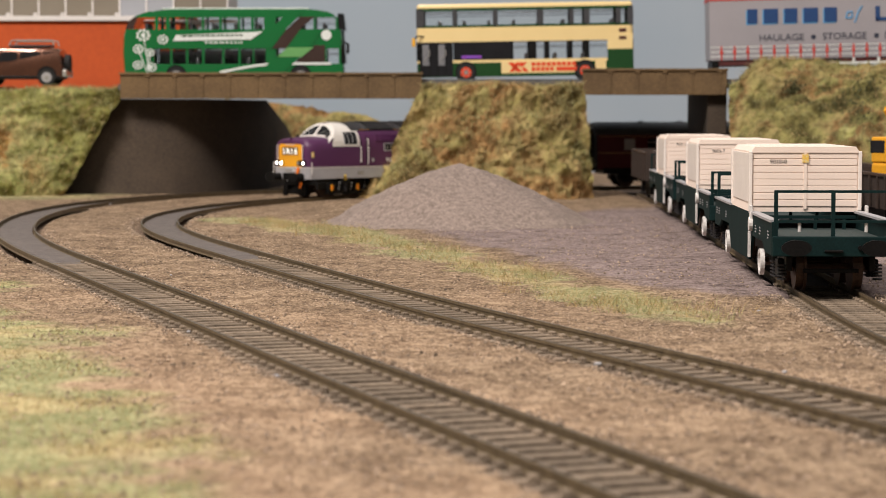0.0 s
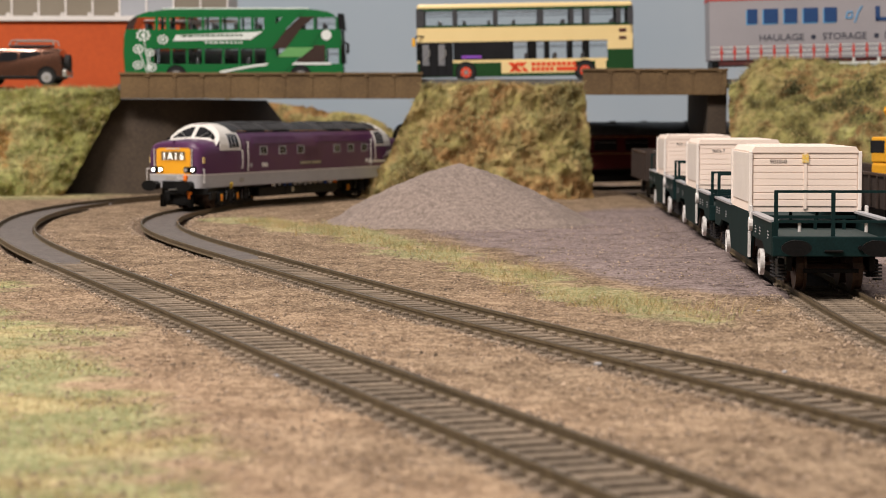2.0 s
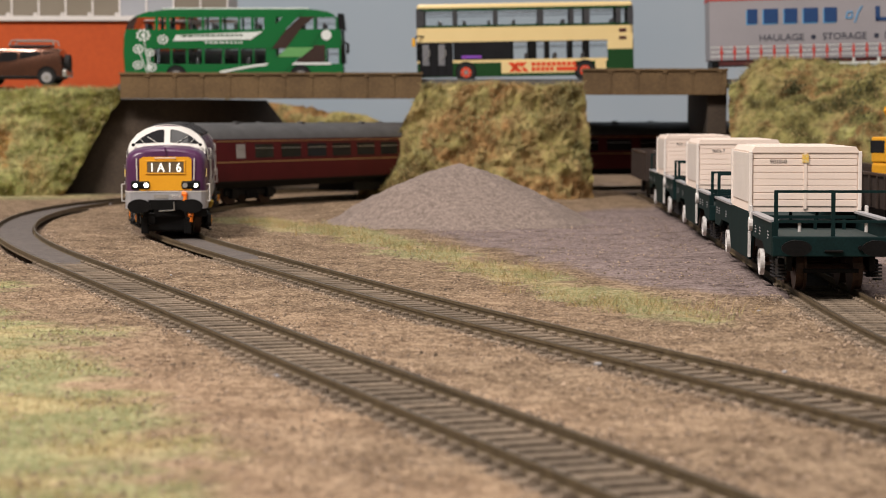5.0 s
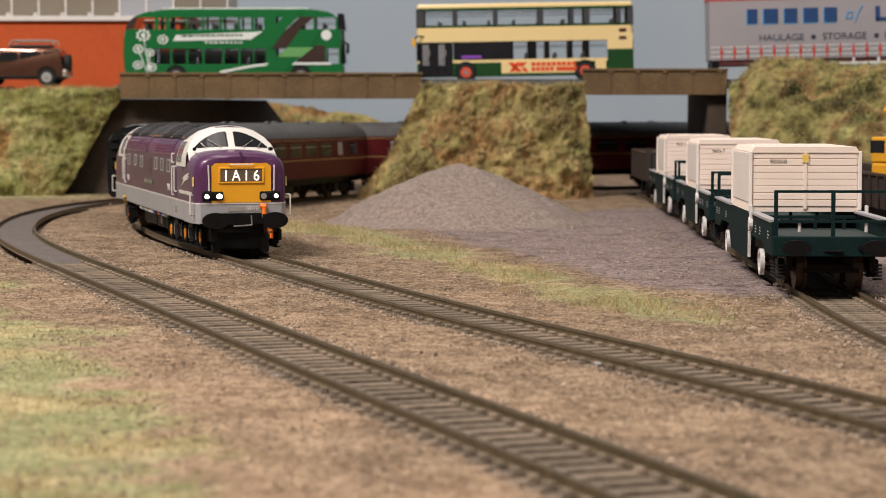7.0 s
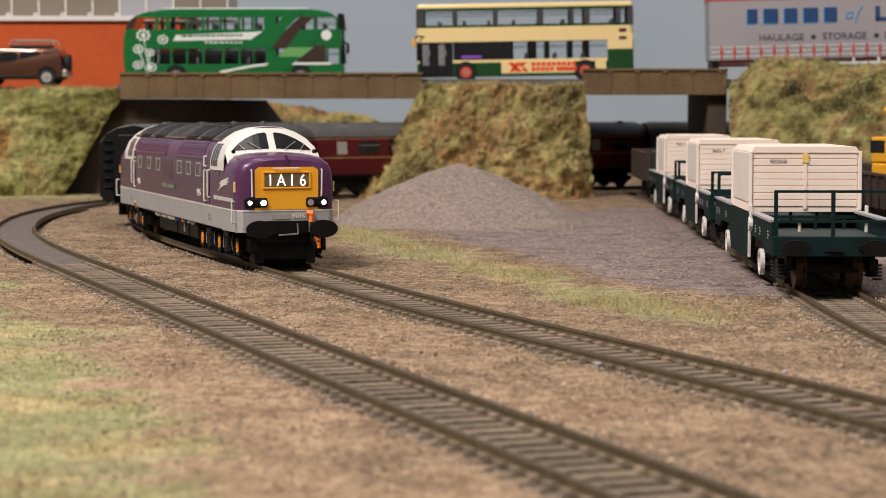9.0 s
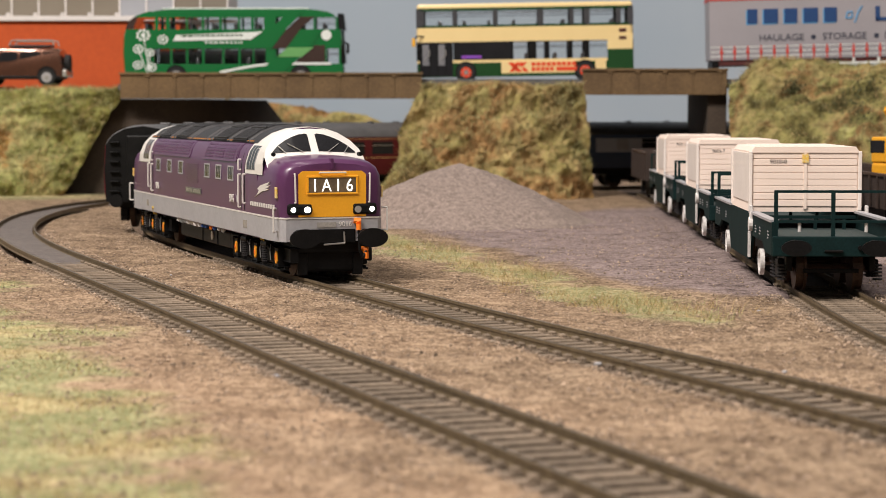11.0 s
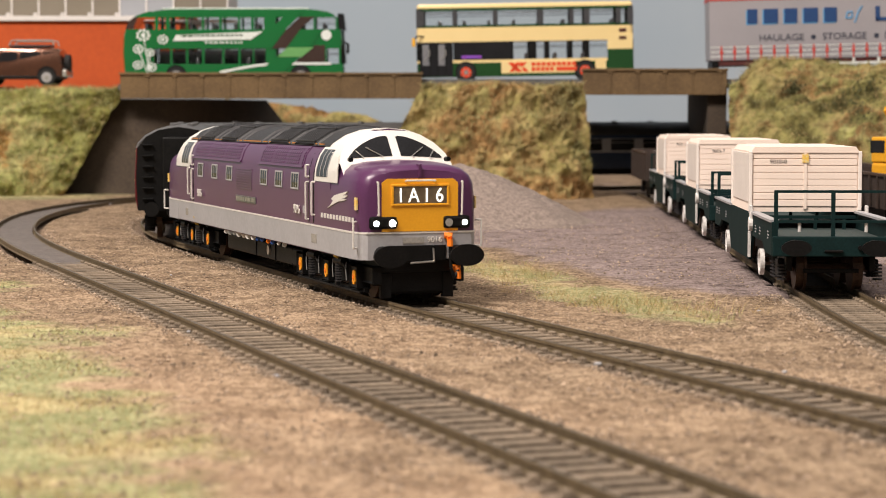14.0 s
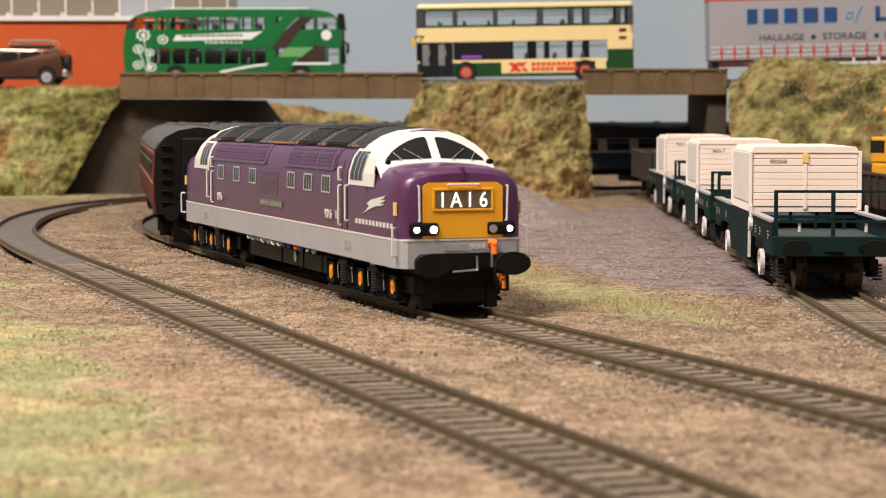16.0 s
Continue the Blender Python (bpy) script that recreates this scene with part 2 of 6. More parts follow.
def scrub_mat(name, stops, scale):
    m = bpy.data.materials.new(name)
    m.use_nodes = True
    nt = m.node_tree
    bs = nt.nodes["Principled BSDF"]
    bs.inputs["Roughness"].default_value = 0.95
    bs.inputs["Specular IOR Level"].default_value = 0.1
    tc = nt.nodes.new("ShaderNodeTexCoord")
    n = nt.nodes.new("ShaderNodeTexNoise")
    n.inputs["Scale"].default_value, n.inputs["Detail"].default_value = scale, 7
    n.inputs["Roughness"].default_value = 0.54
    nt.links.new(tc.outputs["Object"], n.inputs["Vector"])
    r = nt.nodes.new("ShaderNodeValToRGB")
    r.color_ramp.elements[0].position, r.color_ramp.elements[0].color = stops[0][0], (*stops[0][1], 1)
    r.color_ramp.elements[1].position, r.color_ramp.elements[1].color = stops[-1][0], (*stops[-1][1], 1)
    for p, c in stops[1:-1]:
        e = r.color_ramp.elements.new(p)
        e.color = (*c, 1)
    nt.links.new(n.outputs[0], r.inputs[0])
    # random dark and light spots painted in for shaded crevices between the clumps
    crevice_tone = nt.nodes.new("ShaderNodeTexNoise")
    crevice_tone.inputs["Scale"].default_value, crevice_tone.inputs["Detail"].default_value, crevice_tone.inputs["Roughness"].default_value = 130, 5, 0.7
    nt.links.new(tc.outputs["Object"], crevice_tone.inputs["Vector"])
    span = nt.nodes.new("ShaderNodeMapRange")
    span.inputs[1].default_value, span.inputs[2].default_value = 0.36, 0.62
    span.inputs[3].default_value, span.inputs[4].default_value = 0.6, 1.45
    nt.links.new(crevice_tone.outputs[0], span.inputs[0])
    hs = nt.nodes.new("ShaderNodeHueSaturation")
    hs.inputs["Saturation"].default_value = 1.08
    nt.links.new(span.outputs[0], hs.inputs["Value"])
    nt.links.new(r.outputs[0], hs.inputs["Color"])
    nt.links.new(hs.outputs[0], bs.inputs["Base Color"])
    f = nt.nodes.new("ShaderNodeTexNoise")
    f.inputs["Scale"].default_value, f.inputs["Detail"].default_value = 450, 4
    nt.links.new(tc.outputs["Object"], f.inputs["Vector"])
    bp = nt.nodes.new("ShaderNodeBump")
    bp.inputs["Strength"].default_value, bp.inputs["Distance"].default_value = 0.9, 0.002
    nt.links.new(f.outputs[0], bp.inputs["Height"])
    nt.links.new(bp.outputs[0], bs.inputs["Normal"])
    return m


M["ground"] = ground_mat()
SCRUB = [(0.3, (0.046, 0.037, 0.017)), (0.4, (0.155, 0.12, 0.055)), (0.46, (0.28, 0.243, 0.104)), (0.51, (0.343, 0.277, 0.135)), (0.555, (0.315, 0.197, 0.096)), (0.6, (0.236, 0.148, 0.073)), (0.65, (0.312, 0.278, 0.122)), (0.74, (0.474, 0.398, 0.221))]
SCRUB_G = [(0.3, (0.059, 0.048, 0.018)), (0.39, (0.148, 0.141, 0.046)), (0.46, (0.252, 0.255, 0.104)), (0.53, (0.311, 0.281, 0.133)), (0.575, (0.296, 0.17, 0.074)), (0.62, (0.222, 0.163, 0.059)), (0.67, (0.266, 0.281, 0.104)), (0.76, (0.4, 0.392, 0.229))]
SCRUB_R = [(0.3, (0.024, 0.022, 0.01)), (0.4, (0.093, 0.08, 0.035)), (0.46, (0.217, 0.196, 0.082)), (0.52, (0.269, 0.22, 0.105)), (0.56, (0.219, 0.138, 0.068)), (0.6, (0.13, 0.109, 0.049)), (0.66, (0.269, 0.256, 0.107)), (0.75, (0.405, 0.351, 0.206))]
M["scrub"] = scrub_mat("yellow brown scrub", SCRUB, 19)
M["scrub_g"] = scrub_mat("yellow green scrub", SCRUB_G, 20)
M["scrub_r"] = scrub_mat("olive scrub", SCRUB_R, 24)
M["blade"] = mat("static grass fibre", (0.40, 0.375, 0.18), (0.27, 0.265, 0.115), 0.9, 0, 40, 0, 300, spread=0.35)
M["blade_dry"] = mat("dry grass fibre", (0.50, 0.36, 0.18), (0.34, 0.25, 0.10), 0.9, 0, 60, 0, 300, spread=0.35)
M["clump_dark"] = mat("dark green clump foliage", (0.085, 0.085, 0.032), (0.04, 0.042, 0.018), 0.95, 0, 200, 0.5)


# ---------------------------------------------------------------- mesh kit (millimetres)
def link_mesh(name, me, material, parent=None, label=""):
    me.materials.append(material)
    ob = new(name, me)
    if parent:
        ob.parent = parent
    if label:
        ob["label"] = label
    return ob


def part(name, bm, material, parent=None, label="", smooth=False):
    bmesh.ops.scale(bm, vec=(MM, MM, MM), verts=bm.verts)
    me = bpy.data.meshes.new(name)
    bm.to_mesh(me)
    bm.free()
    if smooth:
        me.shade_smooth()
        me.set_sharp_from_angle(angle=radians(38))
    return link_mesh(name, me, material, parent, label)


def thing(name, label, category, group="", kind=""):
    return tagged(new(name), label, category, group, kind)


def box(bm, x0, x1, y0, y1, z0, z1, bevel=0.0):
    r = bmesh.ops.create_cube(bm, size=1)
    for v in r["verts"]:
        v.co = Vector(((x0 + x1) / 2 + v.co.x * (x1 - x0), (y0 + y1) / 2 + v.co.y * (y1 - y0), (z0 + z1) / 2 + v.co.z * (z1 - z0)))
    if bevel:
        es = list({e for v in r["verts"] for e in v.link_edges})
        bmesh.ops.bevel(bm, geom=es, offset=bevel, segments=2, affect="EDGES", profile=0.5)
    return bm


def boxed(*a):
    return box(bmesh.new(), *a)


def cyl(bm, p, q, r, n=12, r2=None):
    p, q = Vector(p), Vector(q)
    m = Matrix.Translation((p + q) / 2) @ (q - p).to_track_quat("Z", "Y").to_matrix().to_4x4()
    bmesh.ops.create_cone(bm, cap_ends=True, segments=n, radius1=r, radius2=r if r2 is None else r2, depth=(q - p).length, matrix=m)
    return bm


def rod(bm, pts, r, n=6):
    for a, b in zip(pts[:-1], pts[1:]):
        cyl(bm, a, b, r, n)
    return bm


def loft(bm, sections, caps=True):
    rings = [[bm.verts.new(p) for p in s] for s in sections]
    n = len(rings[0])
    for a, b in zip(rings[:-1], rings[1:]):
        for i in range(n):
            j = (i + 1) % n
            bm.faces.new((a[i], a[j], b[j], b[i]))
    if caps:
        bm.faces.new(rings[0][::-1])
        bm.faces.new(rings[-1])
    bmesh.ops.recalc_face_normals(bm, faces=bm.faces)
    return bm


def plate(bm, pts, d):
    """A thin plate: the polygon pts, thickened by the vector d."""
    d = Vector(d)
    return loft(bm, [[Vector(p) for p in pts], [Vector(p) + d for p in pts]])


def grid_mesh(name, nx, ny, fn, material, parent=None, smooth=True, attr=None):
    u, v = np.meshgrid(np.linspace(0, 1, nx), np.linspace(0, 1, ny))
    co = fn(u.ravel(), v.ravel())
    i = np.arange((ny - 1) * nx).reshape(ny - 1, nx)[:, :-1].ravel()
    faces = np.stack([i, i + 1, i + nx + 1, i + nx], 1)
    me = bpy.data.meshes.new(name)
    me.from_pydata((co * MM).tolist(), [], faces.tolist())
    if attr is not None:
        ca = me.color_attributes.new("zone", "FLOAT_COLOR", "POINT")
        z = np.ones((len(co), 4))
        z[:, :3] = attr(co)
        ca.data.foreach_set("color", z.ravel())
    if smooth:
        me.shade_smooth()
    return link_mesh(name, me, material, parent)


def nz(x, y, z, s, octaves=4):
    """Noise in -1..1 for arrays of places, s the size of its lumps."""
    return np.array([noise.fractal(Vector((a / s, b / s, c / s)), 1.0, 2.0, octaves) for a, b, c in zip(x, y, z)])


def lettering(name, text, size, material, parent, m, align="CENTER", depth=0.1, label="", narrow=1.0):
    cu = bpy.data.curves.new(name, "FONT")
    cu.body, cu.size, cu.extrude, cu.align_x, cu.align_y = text, size * MM, depth * MM, align, "CENTER"
    tmp = new(name, cu)
    bpy.context.view_layer.update()
    me = bpy.data.meshes.new_from_object(tmp.evaluated_get(bpy.context.evaluated_depsgraph_get()))
    bpy.data.objects.remove(tmp)
    me.transform(m @ Matrix.Diagonal((narrow, 1, 1, 1)))
    me.materials.clear()
    return link_mesh(name, me, material, parent, label)


def mpose(x, y, z, rx=0, ry=0, rz=0):
    return pose(x * MM, y * MM, z * MM, rx, ry, rz)


# ---------------------------------------------------------------- tracks in plan
class Track:
    """A centre line of slowly changing bend, run from its near end: place and heading by length s (mm)."""

    def __init__(self, x0, y0, heading, knots, bends, length):
        self.s = np.arange(0, length, 2.0)
        k = np.interp(self.s, knots, bends) / 100
        self.th = heading + np.concatenate([[0], np.cumsum((k[1:] + k[:-1]) / 2) * 2.0])
        mid = (self.th[1:] + self.th[:-1]) / 2
        self.x = x0 + np.concatenate([[0], np.cumsum(np.cos(mid)) * 2.0])
        self.y = y0 + np.concatenate([[0], np.cumsum(np.sin(mid)) * 2.0])

    def at(self, s, off=0.0):
        """Place at s, off millimetres to the left of the way back."""
        th = np.interp(s, self.s, self.th)
        return np.interp(s, self.s, self.x) - off * np.sin(th), np.interp(s, self.s, self.y) + off * np.cos(th), th


KN = [-200, -1, 0, 100, 200, 300, 400, 500, 600, 700, 800, 900, 1000, 1150, 1300, 1400, 1500]
BACK = 100.0
inner = Track(118.136, 218.808, 1.9259, [k + BACK for k in KN],
              [0.0, 0.0, 0.0797, 0.0102, -0.0506, -0.0128, 0.0029, -0.0346, -0.1242, -0.2202, -0.2171, -0.2311, -0.235, -0.18, -0.30, 0.0, 0.0], 2900)
outer = Track(91.312, 103.24, 1.9378, [k + BACK for k in KN],
              [0.0, 0.0, -0.0054, 0.0098, -0.0132, 0.0029, 0.0032, -0.0015, -0.0584, -0.1083, -0.1091, -0.1347, -0.2211, -0.2662, -0.2677, 0.0, 0.0], 1420)
siding = Track(113.0, 240.0, radians(90 - 2.57) + 0.06, [0, 200, 210, 300, 310, 600, 900, 2000], [0, 0, -0.06, -0.06, 0, 0, 0.01, 0.03], 1350)
siding2 = Track(196.0, 600.0, radians(90), [0, 2000], [0, 0], 600)

LINES = [inner, outer, siding, siding2]
TRACK_XY = np.concatenate([np.stack([t.x[::4], t.y[::4]], 1) for t in LINES])


def smooth(a, b, x):
    t = np.clip((x - a) / (b - a), 0, 1)
    return t * t * (3 - 2 * t)


def track_gap(x, y):
    d = np.full(len(x), 1e9)
    for p in TRACK_XY:
        d = np.minimum(d, (x - p[0]) ** 2 + (y - p[1]) ** 2)
    return np.sqrt(d)


def line_gap(x, y, pts):
    d = np.full(len(x), 1e9)
    for (ax, ay), (bx, by) in zip(pts[:-1], pts[1:]):
        L = (bx - ax) ** 2 + (by - ay) ** 2
        t = np.clip(((x - ax) * (bx - ax) + (y - ay) * (by - ay)) / L, 0, 1)
        d = np.minimum(d, np.hypot(x - ax - t * (bx - ax), y - ay - t * (by - ay)))
    return d


STRIP = [(-100, 985), (-76, 938), (-45, 875), (-15, 776), (18, 667), (42, 552), (68, 498)]


def zones(co):
    x, y = co[:, 0], co[:, 1]
    n = nz(x, y, 0 * x, 45) * 20 + nz(x, y, 0 * x + 9, 9, 3) * 10
    edge = np.interp(y, [150, 270, 283, 330, 378, 444, 505, 588, 700, 900, 1300], [-20, -29, -32, -44, -65, -83, -101, -134, -175, -262, -420])
    near = smooth(6, -12, x - edge + n)
    wide = np.interp(y, [480, 560, 700, 900, 990], [7, 13, 11, 17, 24])
    strip = smooth(wide + 5, wide - 6, line_gap(x, y, STRIP) + n * 0.8) * 0.78
    foot = smooth(1225, 1262, y + n) * smooth(-200, -250, x + n) * 0.8
    left = np.interp(y, [545, 560, 578, 674, 828, 930, 1000, 1060, 1150], [118, 90, 71, 44, 6, -18, 20, 70, 110])
    yard = smooth(-6, 8, x - left + n * 0.5) * smooth(538, 556, y + n * 0.4) * smooth(1150, 1080, y)
    yard = np.maximum(yard, smooth(14.5, 10.5, track_gap(x, y)) * 0.3)
    g = np.clip(np.maximum(np.maximum(near, strip), foot), 0, 1)
    # paler ground up close; its fade to the right paints that side's dimmer light
    pale_fade = np.clip(smooth(620, 330, y) * smooth(110, -70, x) * 0.9 + n * 0.02, 0, 1)
    return np.stack([g, np.clip(yard, 0, 1) * (1 - g), pale_fade], 1)


def axis(parts):
    out = []
    for a, b, step in parts:
        out.extend(np.arange(a, b, step))
    out.append(parts[-1][1])
    return np.array(out, float)


def make_ground():
    gx = axis([(-1500, -340, 60), (-340, -200, 5), (-200, 140, 2.6), (140, 340, 6), (340, 2300, 70)])
    gy = axis([(-300, 200, 40), (200, 700, 2.8), (700, 1320, 4.5), (1320, 1500, 12), (1500, 1900, 40)])

    def fn(u, v):
        x = np.interp(u, np.linspace(0, 1, len(gx)), gx)
        y = np.interp(v, np.linspace(0, 1, len(gy)), gy)
        d = track_gap(x, y)
        side = smooth(10.6, 14.2, d)
        z = -5.2 + side * 3.42 + nz(x, y, 0 * x + 5, 11, 3) * 0.45 * side + nz(x, y, 0 * x, 30, 3) * 0.5 * side + nz(x, y, 0 * x, 4, 2) * (0.16 + 0.24 * side)
        sx = np.interp(y, siding.y, siding.x)
        pack = smooth(9.2, 11.0, np.abs(x - sx)) * smooth(30, 14, np.abs(x - sx)) * smooth(545, 575, y) * smooth(1250, 1200, y)
        z = np.maximum(z, -5.2 + pack * 4.2)
        return np.stack([x, y, z], 1)

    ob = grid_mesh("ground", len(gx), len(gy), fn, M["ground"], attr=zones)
    tagged(ob, "brown scatter ground with grass and gravel yard", "ground", kind="structure")
    return ob


make_ground()

# backscene and room behind the layout
bm = boxed(-1500, 2300, 1860, 1872, -60, 700)
tagged(part("backdrop", bm, M["sky"]), "plain pale blue painted sky board", "backdrop", kind="structure")


# ---------------------------------------------------------------- track
def rail_mesh(bm, tr, s0, s1, off):
    prof = [(-0.38, 0), (0.38, 0), (0.38, -0.75), (0.16, -1.0), (0.16, -1.8), (0.55, -2.03), (0.55, -2.15), (-0.55, -2.15), (-0.55, -2.03), (-0.16, -1.8), (-0.16, -1.0), (-0.38, -0.75)]
    secs = []
    for s in np.arange(s0, s1, 6.0):
        sec = []
        for a, z in prof:
            x, y, _ = tr.at(s, off + a)
            sec.append((x, y, z))
        secs.append(sec)
    return loft(bm, secs)


M["railtop"] = mat("polished rail head", (0.20, 0.15, 0.10), (0.10, 0.075, 0.05), 0.4, 0.6, 200, 0.05)


def sleeper_mesh(seed):
    rnd = random.Random(seed)
    bm = bmesh.new()
    w = 1.5 + rnd.uniform(-0.12, 0.12)
    box(bm, -w, w, -15.2, 15.2, -5.6, -2.1, 0.25)
    for v in (-8.6, 8.6):
        for d in (-1, 1):
            box(bm, -1.15, 1.15, v + d * 0.7, v + d * 2.2, -2.3, -1.35, 0.35)
    bmesh.ops.scale(bm, vec=(MM, MM, MM), verts=bm.verts)
    me = bpy.data.meshes.new("sleeper")
    bm.to_mesh(me)
    bm.free()
    me.materials.append(M["sleeper"])
    return me


SLEEPERS = [sleeper_mesh(i) for i in range(4)]


def lay_track(label, tr, s0, s1, infill, spacing=6.2):
    root = thing("railway_track", label, "railway track", "model tracks", "structure")
    for off in (-8.67, 8.67):
        r = part("rail", rail_mesh(bmesh.new(), tr, s0, s1, off), M["rail_side"], root, "rust brown rail", smooth=False)
        r.data.materials.append(M["railtop"])
        for p in r.data.polygons:
            if p.normal.z > 0.9 and p.center.z > -0.0004:
                p.material_index = 1
    rnd = random.Random(len(label))
    n = 0
    for s in np.arange(s0, min(s1, infill[0] + 40), spacing):
        x, y, th = tr.at(s)
        ob = new("sleeper", SLEEPERS[n % 4])
        ob.parent = root
        ob.matrix_basis = mpose(x + rnd.uniform(-0.2, 0.2), y, rnd.uniform(-0.15, 0.05), 0, 0, math.degrees(th) + rnd.uniform(-1.2, 1.2))
        n += 1
    # dark sheet under the sleepers, painting the gaps' shade and dirt together
    def bed(u, v):
        x, y, _ = tr.at(s0 + u * (min(s1, infill[0] + 60) - s0), (v - 0.5) * 13.0)
        return np.stack([x, y, -3.5 + nz(x, y, 0 * x, 3, 2) * 0.5 + 0.9 * np.abs(v - 0.5) ** 2 * 4], 1)
    bed_ob = grid_mesh("ballast_bed", 300, 7, bed, M["bed"], root)
    bed_ob["label"] = "ballast sheet with dirt and gap shade in its colour"
    if infill[1] > infill[0]:
        def fn(u, v):
            s = infill[0] + u * (infill[1] - infill[0])
            off = (v - 0.5) * 15.4
            x, y, _ = tr.at(s, off)
            z = -1.75 + nz(x, y, 0 * x, 5, 3) * 0.3 - smooth(infill[0] + 60, infill[0], s) * 1.6
            return np.stack([x, y, z], 1)
        ob = grid_mesh("ballast_infill", 420, 9, fn, M["infill"], root)
        ob["label"] = "grey ballast between the rails"
    return root


lay_track("curved main line with brown rails and dark sleepers", inner, 0, 2850, (500, 2840))
lay_track("outer curved line with brown rails and weathered sleepers", outer, 0, 1380, (600, 1380))
lay_track("short siding with rusty rails beside the gravel yard", siding, 60, 1080, (330, 1060))
lay_track("far siding with rusty rails under brown wagons", siding2, 0, 500, (40, 480))


# ---------------------------------------------------------------- loose scatter
def stones():
    """Small stones over the ground and thicker along the sleeper ends."""
    rng = np.random.default_rng(5)
    pts = []
    for tr, smax in ((inner, 850), (outer, 850), (siding, 400)):
        for side in (-1, 1):
            s = rng.uniform(0, smax, 1100)
            off = side * (13.0 + np.abs(rng.normal(0, 2.2, len(s))))
            x, y, _ = tr.at(s, off)
            pts.append(np.stack([x, y, rng.uniform(0.2, 0.6, len(s))], 1))
        s = rng.uniform(0, smax, 900)
        x, y, _ = tr.at(s, rng.uniform(-7, 7, len(s)))
        pts.append(np.stack([x, y, rng.uniform(0.2, 0.4, len(s))], 1))
    y = 230 + 800 * rng.uniform(0, 1, 60000) ** 1.3
    x = rng.uniform(-1, 1, 60000) * (y * 0.26 + 20)
    pts.append(np.stack([x, y, 0.13 + 0.45 * rng.uniform(0, 1, 60000) ** 5], 1))
    p = np.concatenate(pts)
    d = track_gap(p[:, 0], p[:, 1])
    z = -5.1 + smooth(10.6, 14.2, d) * 3.4
    base = np.array([(1, 0, 0), (-0.5, 0.87, 0), (-0.5, -0.87, 0), (0.1, 0.05, 0.85), (0.0, 0, -0.4)])
    fc = np.array([(0, 1, 3), (1, 2, 3), (2, 0, 3), (1, 0, 4), (2, 1, 4), (0, 2, 4)])
    n = len(p)
    a = rng.uniform(0, 6.28, n)
    ca, sa = np.cos(a), np.sin(a)
    jit = base[None] * rng.uniform(0.6, 1.4, (n, 5, 3))
    v = np.empty_like(jit)
    v[..., 0] = jit[..., 0] * ca[:, None] - jit[..., 1] * sa[:, None]
    v[..., 1] = jit[..., 0] * sa[:, None] + jit[..., 1] * ca[:, None]
    v[..., 2] = jit[..., 2]
    v = v * p[:, 2][:, None, None] + np.stack([p[:, 0], p[:, 1], z], 1)[:, None]
    f = fc[None] + (np.arange(n) * 5)[:, None, None]
    me = bpy.data.meshes.new("loose_stones")
    me.from_pydata((v.reshape(-1, 3) * MM).tolist(), [], f.reshape(-1, 3).tolist())
    tagged(link_mesh("loose_stones", me, M["stone"]), "scattered brown and grey grit beside the tracks", "gravel", kind="stuff")


stones()
for k, (x, y, r) in enumerate([(32.6, 406, 1.0), (-33.6, 388, 0.8), (-200, 1160, 1.6), (-62, 470, 0.5), (70, 395, 0.6), (85, 520, 0.6), (15, 470, 0.5), (-20, 520, 0.5), (44, 560, 0.5), (-90, 640, 0.5)]):
    rnd = random.Random(k)
    bm = bmesh.new()
    bmesh.ops.create_icosphere(bm, subdivisions=1, radius=r)
    for v in bm.verts:
        v.co = Vector((v.co.x * rnd.uniform(0.8, 1.5), v.co.y * rnd.uniform(0.7, 1.2), v.co.z * rnd.uniform(0.5, 0.8)))
    bmesh.ops.translate(bm, vec=(x, y, -1.9 + r * 0.4), verts=bm.verts)
    tagged(part("stone_chip", bm, M["bodygrey"]), "small pale stone chip lying on the ground", "stone", "pale stone chips")


def blades(name, label, places, heights, material, lean=0.5, width=0.22, seed=1):
    """Many thin bent fibres standing at places (mm)."""
    rng = np.random.default_rng(seed)
    n = len(places)
    a = rng.uniform(0, 6.28, n)
    h = heights * rng.uniform(0.5, 1.3, n)
    dx, dy = np.cos(a), np.sin(a)
    l = lean * h * rng.uniform(0.3, 1.4, n)
    b = rng.uniform(0, 6.28, n)
    lx, ly = np.cos(b) * l, np.sin(b) * l
    w = width * rng.uniform(0.6, 1.3, n)
    P = places
    v = np.empty((n, 5, 3))
    v[:, 0] = P + np.stack([dx * w, dy * w, -0.3 + 0 * w], 1)
    v[:, 1] = P - np.stack([dx * w, dy * w, 0.3 + 0 * w], 1)
    mid = P + np.stack([lx * 0.4, ly * 0.4, h * 0.6], 1)
    v[:, 2] = mid + np.stack([dx * w, dy * w, 0 * w], 1) * 0.7
    v[:, 3] = mid - np.stack([dx * w, dy * w, 0 * w], 1) * 0.7
    v[:, 4] = P + np.stack([lx, ly, h], 1)
    q = (np.arange(n) * 5)[:, None]
    faces = np.concatenate([q + np.array([[0, 1, 3]]), q + np.array([[0, 3, 2]]), q + np.array([[2, 3, 4]])])
    me = bpy.data.meshes.new(name)
    me.from_pydata((v.reshape(-1, 3) * MM).tolist(), [], faces.tolist())
    ob = link_mesh(name, me, material)
    return tagged(ob, label, "grass", kind="stuff")


